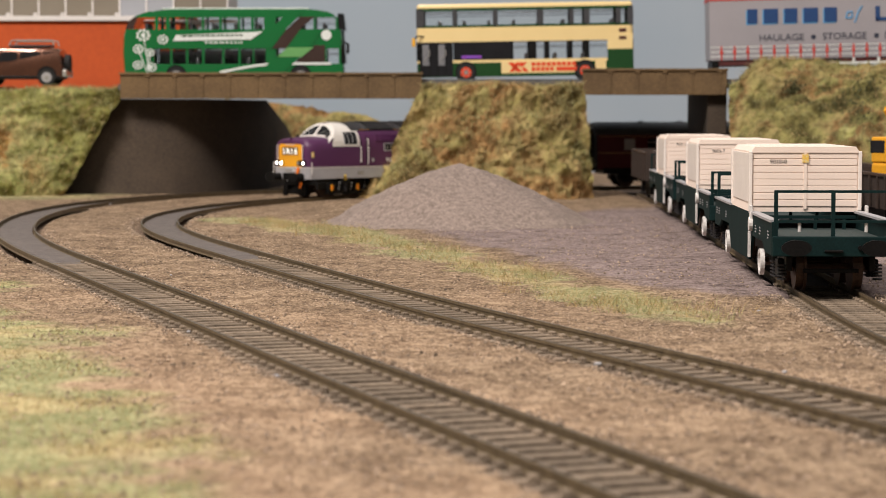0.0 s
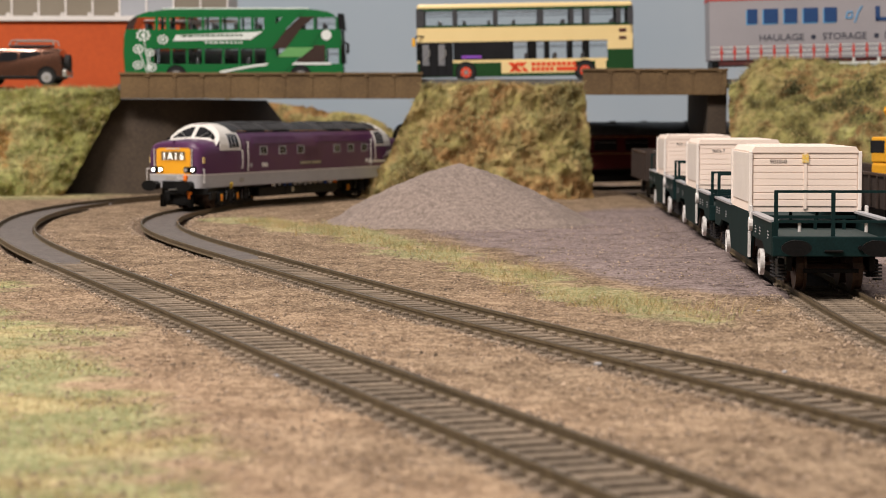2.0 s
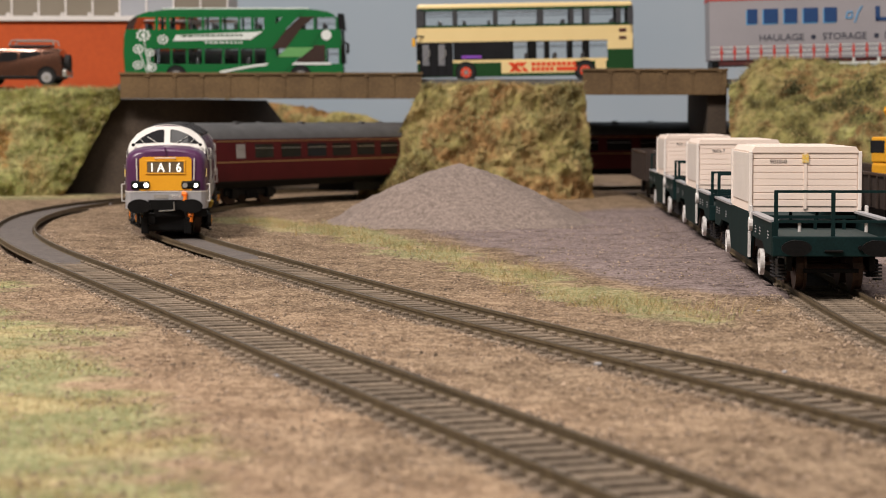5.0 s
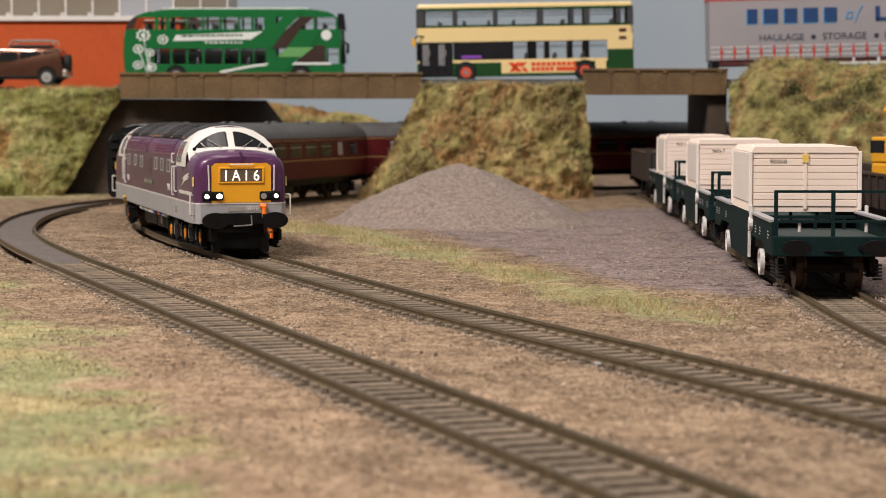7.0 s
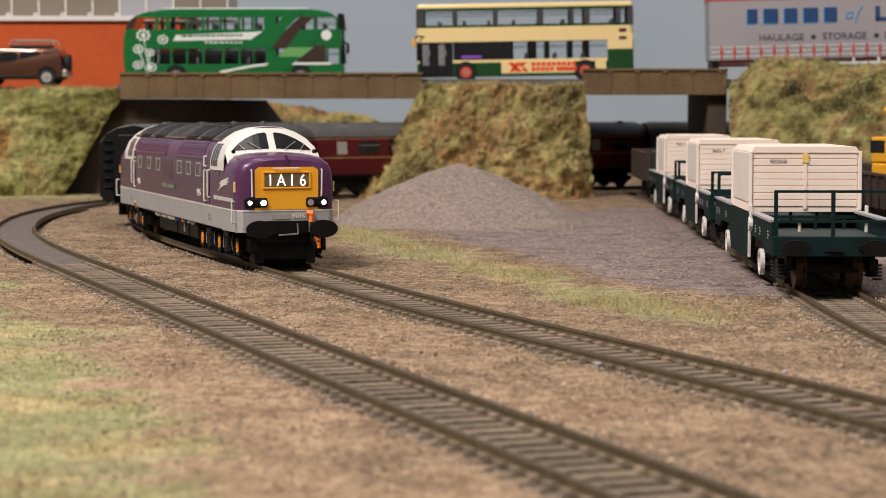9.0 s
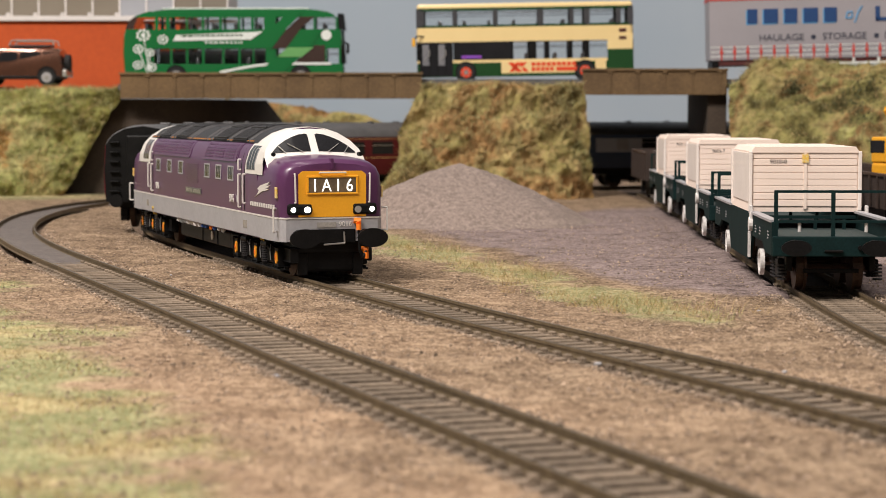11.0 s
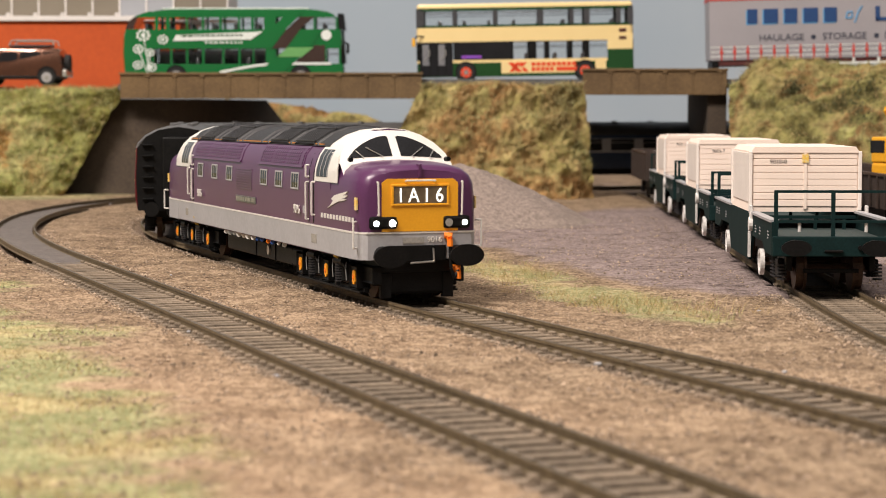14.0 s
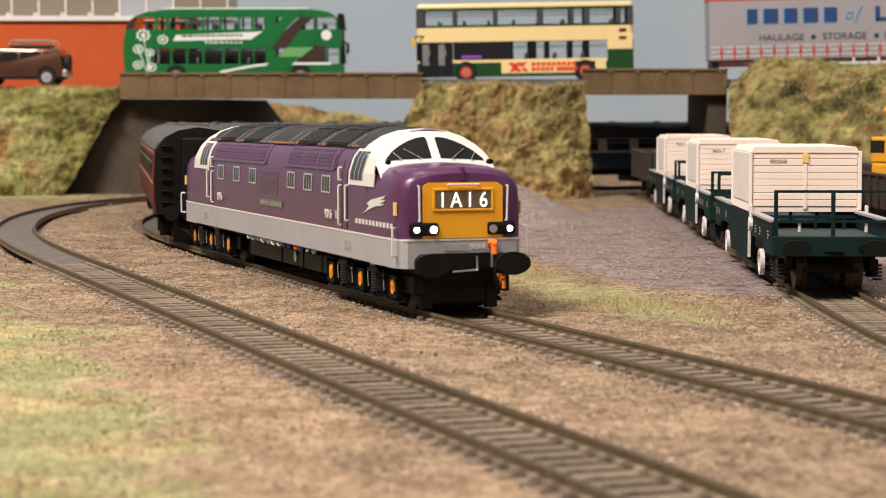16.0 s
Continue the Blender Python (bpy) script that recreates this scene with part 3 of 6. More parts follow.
def ground_grass():
    rng = np.random.default_rng(8)
    y = rng.uniform(240, 1010, 110000)
    x = rng.uniform(-1, 1, 110000) * (y * 0.25 + 10)
    keep = zones(np.stack([x, y], 1))[:, 0] > rng.uniform(0.15, 1.0, len(x))
    x, y = x[keep], y[keep]
    d = track_gap(x, y)
    keep = d > 18
    x, y = x[keep], y[keep]
    p = np.stack([x, y, -2.2 + 0 * x], 1)
    half = len(p) // 2
    blades("grass", "short pale green static grass on the ground", p[:half], 1.7, M["blade"], 1.3, 0.08, 2)
    blades("grass", "short dry straw grass between the green", p[half:], 1.6, M["blade_dry"], 1.4, 0.07, 3)


def tufts():
    """Longer straggling fibres in small clumps along the grass strip."""
    rng = np.random.default_rng(17)
    pts = []
    for _ in range(330):
        k = rng.integers(0, len(STRIP) - 1)
        f = rng.uniform(0, 1)
        cx = STRIP[k][0] + f * (STRIP[k + 1][0] - STRIP[k][0]) + rng.normal(0, 9)
        cy = STRIP[k][1] + f * (STRIP[k + 1][1] - STRIP[k][1]) + rng.normal(0, 9)
        m = rng.integers(5, 26)
        pts.append(np.stack([cx + rng.normal(0, 1.6, m), cy + rng.normal(0, 1.6, m), np.full(m, -2.0)], 1))
    p = np.concatenate(pts)
    p = p[track_gap(p[:, 0], p[:, 1]) > 17]
    half = len(p) // 2
    blades("grass", "straggling olive grass tufts along the yard edge", p[:half], 3.0, M["blade"], 1.2, 0.07, 12)
    blades("grass", "straggling dry grass tufts along the yard edge", p[half:], 3.2, M["blade_dry"], 1.3, 0.07, 13)


ground_grass()
tufts()


# ---------------------------------------------------------------- gravel heap
def heap():
    def fn(u, v):
        a = u * 2 * math.pi
        r = v * 1.12
        n = nz(np.cos(a) * 40, np.sin(a) * 40, v * 50, 22, 3)
        rr = r * (70 + n * 5) * np.where(np.sin(a) < 0, 1.08, 1.0)
        prof = np.clip(1 - r, -0.1, 1)
        z = -3.4 + 33.6 * prof * smooth(-0.25, 0.3, prof) - 2.4 * np.exp(-(r / 0.16) ** 2)
        x, y = 8.8 + rr * np.cos(a), 972 + rr * np.sin(a)
        shoulder = 7 * np.exp(-(((x + 24) / 20) ** 2 + ((y - 935) / 22) ** 2))
        z = z + shoulder * smooth(1.0, 0.5, r)
        z = z + nz(x, y, z, 14, 3) * 0.7 + nz(x, y, z, 2.4, 2) * 0.3
        return np.stack([x, y, z], 1)
    ob = grid_mesh("gravel_mound", 200, 90, fn, M["heap"])
    tagged(ob, "conical mound of grey brown gravel on the yard", "gravel mound")


heap()


# ---------------------------------------------------------------- embankments, bridge, walls
def hill(name, label, nx, ny, fn, material, fibres, seed, dry=0.5, dark=0.0, size=2.8):
    """A rough bank: a lumpy sheet with fibres and leafy clumps on it."""
    def rough(u, v):
        co = fn(u, v)
        x, y, z = co.T
        n1 = nz(x, y, z, 26, 4)
        n2 = nz(x, y, z, 7, 3)
        n3 = nz(x, y, z + 40, 3.2, 2)
        co[:, 1] -= n1 * 7.0 + n2 * 3.4 + n3 * 1.4
        co[:, 2] += n1 * 2.4 + n2 * 2.0 + n3 * 1.0
        co[:, 0] += n2 * 1.2
        return co
    ob = grid_mesh(name, nx, ny, rough, material)
    tagged(ob, label, "embankment", kind="structure")
    rng = np.random.default_rng(seed)
    u, v = rng.uniform(0, 1, fibres), rng.uniform(0, 1, fibres)
    p = rough(u, v)
    pick = nz(p[:, 0], p[:, 1], p[:, 2], 18, 2) + rng.normal(0, 0.25, fibres) > (dry - 0.5)
    blades("bank_grass", "matted yellow green grass on the bank", p[pick], size, M["blade"], 1.5, 0.2, seed)
    blades("bank_grass", "matted straw and rust grass on the bank", p[~pick], size, M["blade_dry"], 1.5, 0.2, seed + 1)
    return rough


def mound_fn(u, v):
    # v: 0 at the foot, 1 on the back of the top; u from the foot at one side to the other
    top_x = -14 + u * 105
    foot_x = -64 + u * 162
    t = np.clip(v / 0.82, 0, 1)
    bulge = t ** (1.15 - 0.35 * u)
    x = foot_x + (top_x - foot_x) * np.where(u < 0.5, t ** 0.75, t)
    front = smooth(0.0, 0.16, u) * smooth(1.0, 0.86, u)
    y = 1262 - 26 * front + (22 * front) * t + np.clip(v - 0.82, 0, 1) * 160 * front
    z = -4 + 75 * np.where(v < 0.82, bulge, 1.0)
    return np.stack([x, y, z], 1)


def left_fn(u, v):
    x0 = -470 + u * 256
    t = np.clip(v / 0.8, 0, 1)
    x = x0 - (1 - t) * 42 * u ** 4
    y = 1292 + 14 * u ** 8 + (34 - 24 * u ** 8) * t + np.clip(v - 0.8, 0, 1) * (300 - 270 * u ** 8)
    z = -4 + 73.0 * t ** (0.8 + 0.2 * u ** 4)
    return np.stack([x, y, z], 1)


def right_fn(u, v):
    x = 190 + u * 330 - (1 - np.clip(v / 0.8, 0, 1)) * 3
    t = np.clip(v / 0.8, 0, 1)
    y = 1240 - 50 * smooth(0, 0.3, u) + (58 + 40 * smooth(0, 0.3, u)) * t + np.clip(v - 0.8, 0, 1) * 120
    crest = 70 + 19 * smooth(0.0, 0.08, u) - 5 * smooth(0.12, 0.25, u)
    z = -4 + (crest + 4) * t ** 0.75
    return np.stack([x, y, z], 1)


def far_fn(u, v):
    x = -190 + u * 190
    y = 1640 + v * 60
    z = -4 + (71 - 22 * u - 30 * smooth(0.62, 1.0, u)) * v
    return np.stack([x, y, z], 1)


hill("embankment_centre", "yellow brown scrub mound between two bridge spans", 120, 90, mound_fn, M["scrub"], 12000, 21, 0.62)
hill("embankment_left", "pale green and rust scrub bank by the bridge", 130, 90, left_fn, M["scrub_g"], 14000, 31, 0.4)
right_rough = hill("embankment_right", "olive scrub bank with dark bushes", 130, 90, right_fn, M["scrub_r"], 14000, 41, 0.45)
hill("embankment_far", "brown green hillside seen beyond the bridge", 60, 30, far_fn, M["scrub"], 2500, 51, 0.5)


def bush(at, r, seed, label):
    rnd = random.Random(seed)
    bm = bmesh.new()
    for _ in range(260):
        p = Vector((rnd.gauss(0, 0.45), rnd.gauss(0, 0.3), rnd.gauss(0, 0.4))) * r + Vector(at)
        a = Vector((rnd.gauss(0, 1), rnd.gauss(0, 1), rnd.gauss(0, 1))).normalized()
        b = a.orthogonal().normalized()
        k = rnd.uniform(0.5, 1.3)
        vs = [bm.verts.new(p + a * k), bm.verts.new(p + b * k * 0.7), bm.verts.new(p - a * k), bm.verts.new(p - b * k * 0.6)]
        bm.faces.new(vs)
    tagged(part("bush", bm, M["clump_dark"]), label, "bush", "bushes on the bank")


for k, (u, v, r) in enumerate([(0.215, 0.50, 17), (0.245, 0.42, 16), (0.262, 0.60, 12), (0.12, 0.58, 9)]):
    p = right_rough(np.array([u]), np.array([v]))[0]
    bush((p[0], p[1] - 1.5, p[2] + 1.0), r, 70 + k, "small dark green bush on the scrub bank")


def bridge():
    root = thing("road_bridge", "long brown concrete road bridge with two beam spans", "bridge", kind="structure")
    rise = [(-219, 73.0), (-75, 73.3), (-22, 76.3), (420, 76.3)]
    part("deck", loft(bmesh.new(), [[(x, 1312, z - 4), (x, 1425, z - 4), (x, 1425, z), (x, 1312, z)] for x, z in rise]), M["road"], root, "grey road deck")
    for x0, x1, z0, z1 in ((-217, -14, 63.1, 80.6), (94, 191, 65.6, 83.3)):
        beam = part("beam", boxed(x0, x1, 1308.5, 1312, z0, z1 - 1.6, 0.3), M["concrete"], root, "stained brown concrete beam")
        part("coping", boxed(x0 - 0.5, x1 + 0.5, 1307.2, 1312.5, z1 - 1.6, z1, 0.25), M["concrete"], beam)
        x = x0 + 18.4
        while x < x1 - 4:
            part("rib", boxed(x - 0.6, x + 0.6, 1307.9, 1308.5, z0 + 0.4, z1 - 1.6), M["concrete"], beam)
            part("bracket", boxed(x - 1.6, x + 1.6, 1307.4, 1308.5, z1 - 3.0, z1 - 1.6), M["concrete"], beam)
            x += 18.4
    # curved retaining wall: it faces the yard, then swings back under the deck and falls away behind it
    plan = [(-290, 1350, 50.0), (-258, 1334, 58.0), (-228, 1325, 63.0), (-205, 1323, 63.0), (-186, 1327, 63.0), (-168, 1340, 63.0), (-153, 1360, 63.0), (-140, 1388, 63.0), (-129, 1421, 63.0), (-120, 1490, 44.0), (-113, 1560, 18.0)]
    bm = bmesh.new()
    loft(bm, [[(x, y, -5), (x, y, h), (x - 5, y + 9, h), (x - 5, y + 9, -5)] for x, y, h in plan])
    part("retaining_wall", bm, M["wall_brown"], root, "dark brown plain retaining wall", smooth=True)
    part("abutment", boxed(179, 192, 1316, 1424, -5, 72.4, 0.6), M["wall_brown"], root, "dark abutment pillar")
    return root


bridge()


# ---------------------------------------------------------------- locomotive (x forward, y to its left, z up from the rail)
HALF = [(17.4, 11.6), (17.5, 20.0), (17.5, 31.0), (17.2, 35.5), (15.9, 39.5), (13.4, 42.7), (9.6, 45.2), (5.0, 46.7), (0.0, 47.2)]
NOSE = [(17.4, 11.6), (17.5, 20.0), (17.5, 29.5), (17.1, 33.2), (15.9, 35.6), (13.6, 37.2), (10.0, 38.1), (5.0, 38.5), (0.0, 38.7)]


def ring(x, half, w=1.0, zt=1.0, z0=11.6):
    pts = [(a * w, z0 + (b - z0) * zt) for a, b in half]
    return [(x, a, b) for a, b in pts] + [(x, -a, b) for a, b in pts[-2::-1]]


def half_width(z):
    zs, ws = [p[1] for p in HALF], [p[0] for p in HALF]
    return float(np.interp(z, zs, ws))


def patch(bm, x0, x1, z0, z1, side, off=0.15, thick=0.25, n=8, lean=0.0):
    """A thin plate that follows the body side from z0 to z1 on one side (-1 or 1)."""
    outer_pts, inner_pts = [], []
    for i in range(n + 1):
        z = z0 + (z1 - z0) * i / n
        w = half_width(z)
        dx = lean * (z - z0)
        outer_pts.append([(x0 + dx, side * (w + off), z), (x1 + dx, side * (w + off), z)])
        inner_pts.append([(x0 + dx, side * (w + off - thick), z), (x1 + dx, side * (w + off - thick), z)])
    return loft(bm, [[o[0], o[1], i[1], i[0]] for o, i in zip(outer_pts, inner_pts)])


def cab_end(root, d):
    """Nose and cab of one end; d is 1 at the front, -1 at the back."""
    L = 131.0 if d > 0 else 124.0
    c = 0.0 if d > 0 else 7.0

    def X(x):
        return d * (x - c)

    def secs(rows):
        return [ring(X(x), h, w, zt) for x, h, w, zt in rows]
    bm = loft(bmesh.new(), secs([(104, NOSE, 1.0, 1.0), (112, NOSE, 1.0, 0.995), (121, NOSE, 0.998, 0.985), (126, NOSE, 0.985, 0.97), (128.6, NOSE, 0.955, 0.955), (130.2, NOSE, 0.905, 0.935), (131.0, NOSE, 0.84, 0.905)]))
    nose = part("nose", bm, M["purple"], root, "rounded purple nose", smooth=True)
    # grey lower band round the nose
    bm = bmesh.new()
    lr = []
    for x, w in ((108, 1.0), (121, 0.998), (126, 0.985), (128.6, 0.96), (130.2, 0.915), (131.2, 0.85)):
        lr.append([(X(x), 17.62 * w, 11.6), (X(x), 17.62 * w, 18.9), (X(x), -17.62 * w, 18.9), (X(x), -17.62 * w, 11.6)])
    loft(bm, lr)
    part("lower_band", bm, M["bodygrey"], root, "light grey lower band")
    bm = bmesh.new()
    lr = []
    for x, w in ((104, 1.0), (121, 0.998), (126, 0.985), (128.6, 0.96), (130.2, 0.915), (131.35, 0.855)):
        lr.append([(X(x), 17.75 * w, 18.7), (X(x), 17.75 * w, 19.2), (X(x), -17.75 * w, 19.2), (X(x), -17.75 * w, 18.7)])
    part("white_line", loft(bm, lr), M["white"], root)
    f = X(131.0)
    # black plate on the band, painting the dark of an open coupling pocket
    part("coupling_pocket", boxed(min(f, f + d * 0.5), max(f, f + d * 0.5), -7.4, 7.4, 11.2, 15.4), M["black"], root, "black plate standing for the dark coupling recess")
    bm = bmesh.new()
    plate(bm, [(f + d * 0.15, -11.0, 19.3), (f + d * 0.15, 11.0, 19.3), (f + d * 0.15, 11.0, 32.6), (f + d * 0.15, 9.6, 33.7), (f + d * 0.15, -9.6, 33.7), (f + d * 0.15, -11.0, 32.6)], (d * 0.3, 0, 0))
    panel = part("end_panel", bm, M["yellow"], root, "warm yellow end panel")
    # headcode box
    y0, y1, z0, z1 = -7.7, 7.7, 26.9, 31.6
    bm = bmesh.new()
    for a in ((y0 - 0.7, y1 + 0.7, z1, z1 + 0.6), (y0 - 0.7, y1 + 0.7, z0 - 0.6, z0), (y0 - 0.7, y0, z0, z1), (y1, y1 + 0.7, z0, z1)):
        box(bm, min(f + d * 0.4, f + d * 0.85), max(f + d * 0.4, f + d * 0.85), *a, 0.15)
    part("headcode_frame", bm, M["yellow"], panel)
    part("headcode_glass", boxed(min(f, f + d * 0.6), max(f, f + d * 0.6), y0, y1, z0, z1), mat("brown headcode blind", (0.17, 0.125, 0.075), (0.11, 0.08, 0.05), 0.3), panel, "brown headcode window")
    if d > 0:
        for k, ch in enumerate("1A16"):
            lettering("headcode_character", ch if ch != "1" else "I", 5.6, M["lampwhite"], panel, mpose(f + 0.75, -5.7 + k * 3.75, 29.0, 90, 0, 90), narrow=0.85)
    if d > 0:
        lettering("fleet_number", "9016", 2.2, M["white"], root, mpose(f + 0.35, 4.2, 16.9, 90, 0, 90))
        part("data_plate", boxed(f, f + 0.4, -5.0, 1.2, 16.0, 17.6), M["marker"], root)
    part("headcode_rail", rod(bmesh.new(), [(f + d * 0.4, -4.2, 33.0), (f + d * 1.2, -4.2, 33.2), (f + d * 1.2, 4.2, 33.2), (f + d * 0.4, 4.2, 33.0)], 0.25), M["white"], panel)
    # lamp clusters and lamps
    for sy in (-1, 1):
        bm = box(bmesh.new(), min(f - d * 1.2, f + d * 0.9), max(f - d * 1.2, f + d * 0.9), sy * 10.6 - 4.0, sy * 10.6 + 4.0, 19.9, 23.5, 0.8)
        cl = part("lamp_housing", bm, M["black"], root, "black lamp cluster")
        for yy, on in ((sy * 12.8, 1), (sy * 8.2, 1 if sy < 0 else 0)):
            lit = d > 0 and on
            lamp = part("headlamp" if on else "marker_lamp", cyl(bmesh.new(), (f + d * 0.8, yy, 21.6), (f + d * 1.15, yy, 21.6), (0.75 if abs(yy) > 10 else 0.95) if lit else 1.1, 18), M["lamp"] if lit else M["marker"], cl, "lit headlamp" if lit else "unlit marker lamp")
            bm = bmesh.new()
            cyl(bm, (f + d * 0.7, yy, 21.6), (f + d * 0.95, yy, 21.6), 1.6, 18)
            part("lamp_rim", bm, M["black"], cl)
        # buffer
        bm = cyl(bmesh.new(), (f, sy * 10.9, 13.0), (f + d * 5.2, sy * 10.9, 13.0), 2.4, 16)
        cyl(bm, (f + d * 5.2, sy * 10.9, 13.0), (f + d * 7.6, sy * 10.9, 13.0), 1.5, 16)
        buf = part("buffer", bm, M["black"], root, "black oval buffer")
        bm = bmesh.new()
        loft(bm, [[(f + d * xx, sy * 10.9 + 4.9 * math.cos(a * math.tau / 24), 13.0 + 3.0 * math.sin(a * math.tau / 24)) for a in range(24)] for xx in (7.5, 8.3)])
        part("buffer_head", bm, M["black"], buf)
        # handrails
        part("handrail", rod(bmesh.new(), [(f - d * 0.3, sy * 12.2, 32.8), (f + d * 0.9, sy * 12.2, 32.8), (f + d * 0.9, sy * 12.0, 23.8), (f - d * 0.3, sy * 12.0, 23.8)], 0.28), M["white"], root, "white handrail")
        part("handrail", rod(bmesh.new(), [(X(128), sy * 17.3, 22.0), (X(129.5), sy * 18.6, 22.0), (X(129.5), sy * 18.6, 14.8), (X(128), sy * 17.2, 14.8)], 0.28), M["white"], root, "white handrail")
        part("warning_plate", boxed(X(127.6) - 0.9, X(127.6) + 0.9, sy * 17.0, sy * 17.45, 25.2, 28.6), M["warn"], root, "small yellow and white warning plate")
        # white cab quarter with side window, door and rails
        bm = patch(bmesh.new(), X(88), X(104.5), 32.0, 42.6, sy, 0.22)
        part("cab_side", bm, M["white"], root, "white cab side panel", smooth=True)
        bm = patch(bmesh.new(), X(104.4), X(111.0), 32.0, 35.4, sy, 0.24)
        for zz, xe in ((35.4, 110.4), (36.2, 110.0), (37.0, 109.4), (37.8, 108.8), (38.6, 108.0)):
            patch(bm, X(104.4), X(xe), zz, zz + 0.82, sy, 0.24, n=1)
        part("cab_cheek", bm, M["white"], root, "white cab cheek", smooth=True)
        bm = patch(bmesh.new(), X(90.2), X(101.0), 33.4, 41.2, sy, 0.34)
        win = part("side_window", bm, M["greyglass"], root, "grey cab side window", smooth=True)
        bm = bmesh.new()
        for xx in (90.0, 93.8, 97.4, 100.9):
            patch(bm, X(xx), X(xx + 0.35), 33.4, 41.2, sy, 0.44)
        part("window_bar", bm, M["bodygrey"], win)
        bm = patch(bmesh.new(), X(82.2), X(86.4), 19.6, 40.5, sy, 0.06)
        part("cab_door", bm, M["purple"], root, "recessed purple cab door", smooth=True)
        bm = patch(bmesh.new(), X(81.6), X(82.2), 19.6, 40.0, sy, 0.10)
        patch(bm, X(86.4), X(87.0), 19.6, 40.0, sy, 0.10)
        part("door_gap", bm, M["black"], root)
        for xx, za, zb in ((81.3, 20.5, 31.4), (87.6, 22.0, 31.6), (81.5, 33.0, 36.4)):
            part("handrail", rod(bmesh.new(), [(X(xx), sy * 17.4, zb), (X(xx), sy * 18.4, zb), (X(xx), sy * 18.4, za), (X(xx), sy * 17.4, za)], 0.3), M["white"], root, "white door handrail")
    # windscreen: white front, two dark panes, wipers
    def rake(y, z, o=0.0):
        return (X(112.3 - (z - 38.0) * 0.95 - (abs(y) / 16.5) ** 2 * 2.2 + o), y, z)
    top = [(-16.6, 37.4), (-15.6, 40.2), (-13.2, 43.0), (-9.6, 45.3), (-5.0, 46.8), (0, 47.3), (5.0, 46.8), (9.6, 45.3), (13.2, 43.0), (15.6, 40.2), (16.6, 37.4)]
    bm = bmesh.new()
    n = len(top)
    a = [bm.verts.new((X(92), y, z)) for y, z in top]
    b = [bm.verts.new((X(103.6), y * 1.003, z + 0.15)) for y, z in top]
    c2 = [bm.verts.new(rake(y, z, 0)) for y, z in top]
    d2 = [bm.verts.new(rake(y * 0.99, float(np.interp(abs(y), [0, 5, 10, 13.6, 15.9, 17.1], [38.2, 38.0, 37.4, 36.2, 34.4, 32.0])), 0.3)) for y, z in top]
    for p, q in ((a, b), (b, c2), (c2, d2)):
        for i in range(n - 1):
            bm.faces.new((p[i], p[i + 1], q[i + 1], q[i]))
    bmesh.ops.recalc_face_normals(bm, faces=bm.faces)
    part("cab_roof", bm, M["white"], root, "white domed cab roof and windscreen surround", smooth=True)
    for sy in (-1, 1):
        cols = [(1.3, 39.6, 44.9), (2.0, 39.6, 45.2), (4.2, 39.5, 44.9), (6.6, 39.4, 44.1), (9.0, 39.3, 43.0), (11.4, 39.1, 41.5), (13.2, 39.0, 39.9), (13.8, 39.0, 39.3)]
        bm = loft(bmesh.new(), [[rake(sy * y, a, 0.45), rake(sy * y, b, 0.45), rake(sy * y, b, -0.3), rake(sy * y, a, -0.3)] for y, a, b in cols])
        pane = part("windscreen", bm, M["glass"], root, "dark windscreen pane")
        bm = rod(bmesh.new(), [rake(sy * 4.2, 39.4, 1.0), rake(sy * 8.6, 42.0, 0.9)], 0.16)
        rod(bm, [rake(sy * 9.8, 39.1, 1.0), rake(sy * 11.6, 41.0, 0.9)], 0.16)
        part("wiper", bm, M["steel"], pane)
        part("horn", cyl(bmesh.new(), (X(112.5), sy * 14.3, 38.6), (X(114.2), sy * 14.5, 38.6), 0.7, 10), M["black"], root)
    part("lamp_bracket", boxed(f - 2.0 * abs(d), f + 0.6, -0.35, 0.35, 34.2, 37.6) if d > 0 else boxed(f - 0.6, f + 2.0, -0.35, 0.35, 34.2, 37.6), M["purple"], root)
    # pipes under the beam
    for yy, zz, m in ((8.2, 17.6, "orange"), (10.6, 8.6, "orange")):
        bm = rod(bmesh.new(), [(f + d * 0.4, yy, zz), (f + d * 1.6, yy, zz - 0.6), (f + d * 1.8, yy, zz - 2.6)], 0.85, 8)
        cyl(bm, (f + d * 0.4, yy - 1.2, zz + 0.4), (f + d * 1.3, yy + 0.8, zz + 0.2), 0.9, 8)
        part("pipe_cock", bm, M[m], root, "orange brake pipe fitting")
    part("brake_pipe", rod(bmesh.new(), [(f + d * 1.8, 8.2, 15.2), (f + d * 2.0, 8.4, 9.0), (f + d * 2.2, 9.4, 6.2), (f + d * 1.6, 10.6, 8.4)], 0.5, 8), M["black"], root)
    part("coupling_bar", rod(bmesh.new(), [(f + d * 1.0, -3.0, 10.6), (f + d * 1.6, 3.6, 11.0), (f + d * 1.6, 3.4, 14.6)], 0.28), M["steel"], root, "bright coupling wire")
    # black block added behind the beam to fill the space under the nose with dark
    bm = box(bmesh.new(), min(f - d * 6, f - d * 2.5), max(f - d * 6, f - d * 2.5), -10, 10, 1.8, 11.8, 0.8)
    part("bufferbeam_skirt", bm, M["black"], root)
    for sy in (-1, 1):
        part("guard_iron", boxed(min(f - d * 4, f - d * 2), max(f - d * 4, f - d * 2), sy * 9 - 1.6, sy * 9 + 1.6, 0.8, 8.0, 0.3), M["black"], root)


M["lampwhite"] = mat("lit headcode figure", (1.0, 0.97, 0.88), (1.0, 0.97, 0.88), 0.5, emit=0.9)
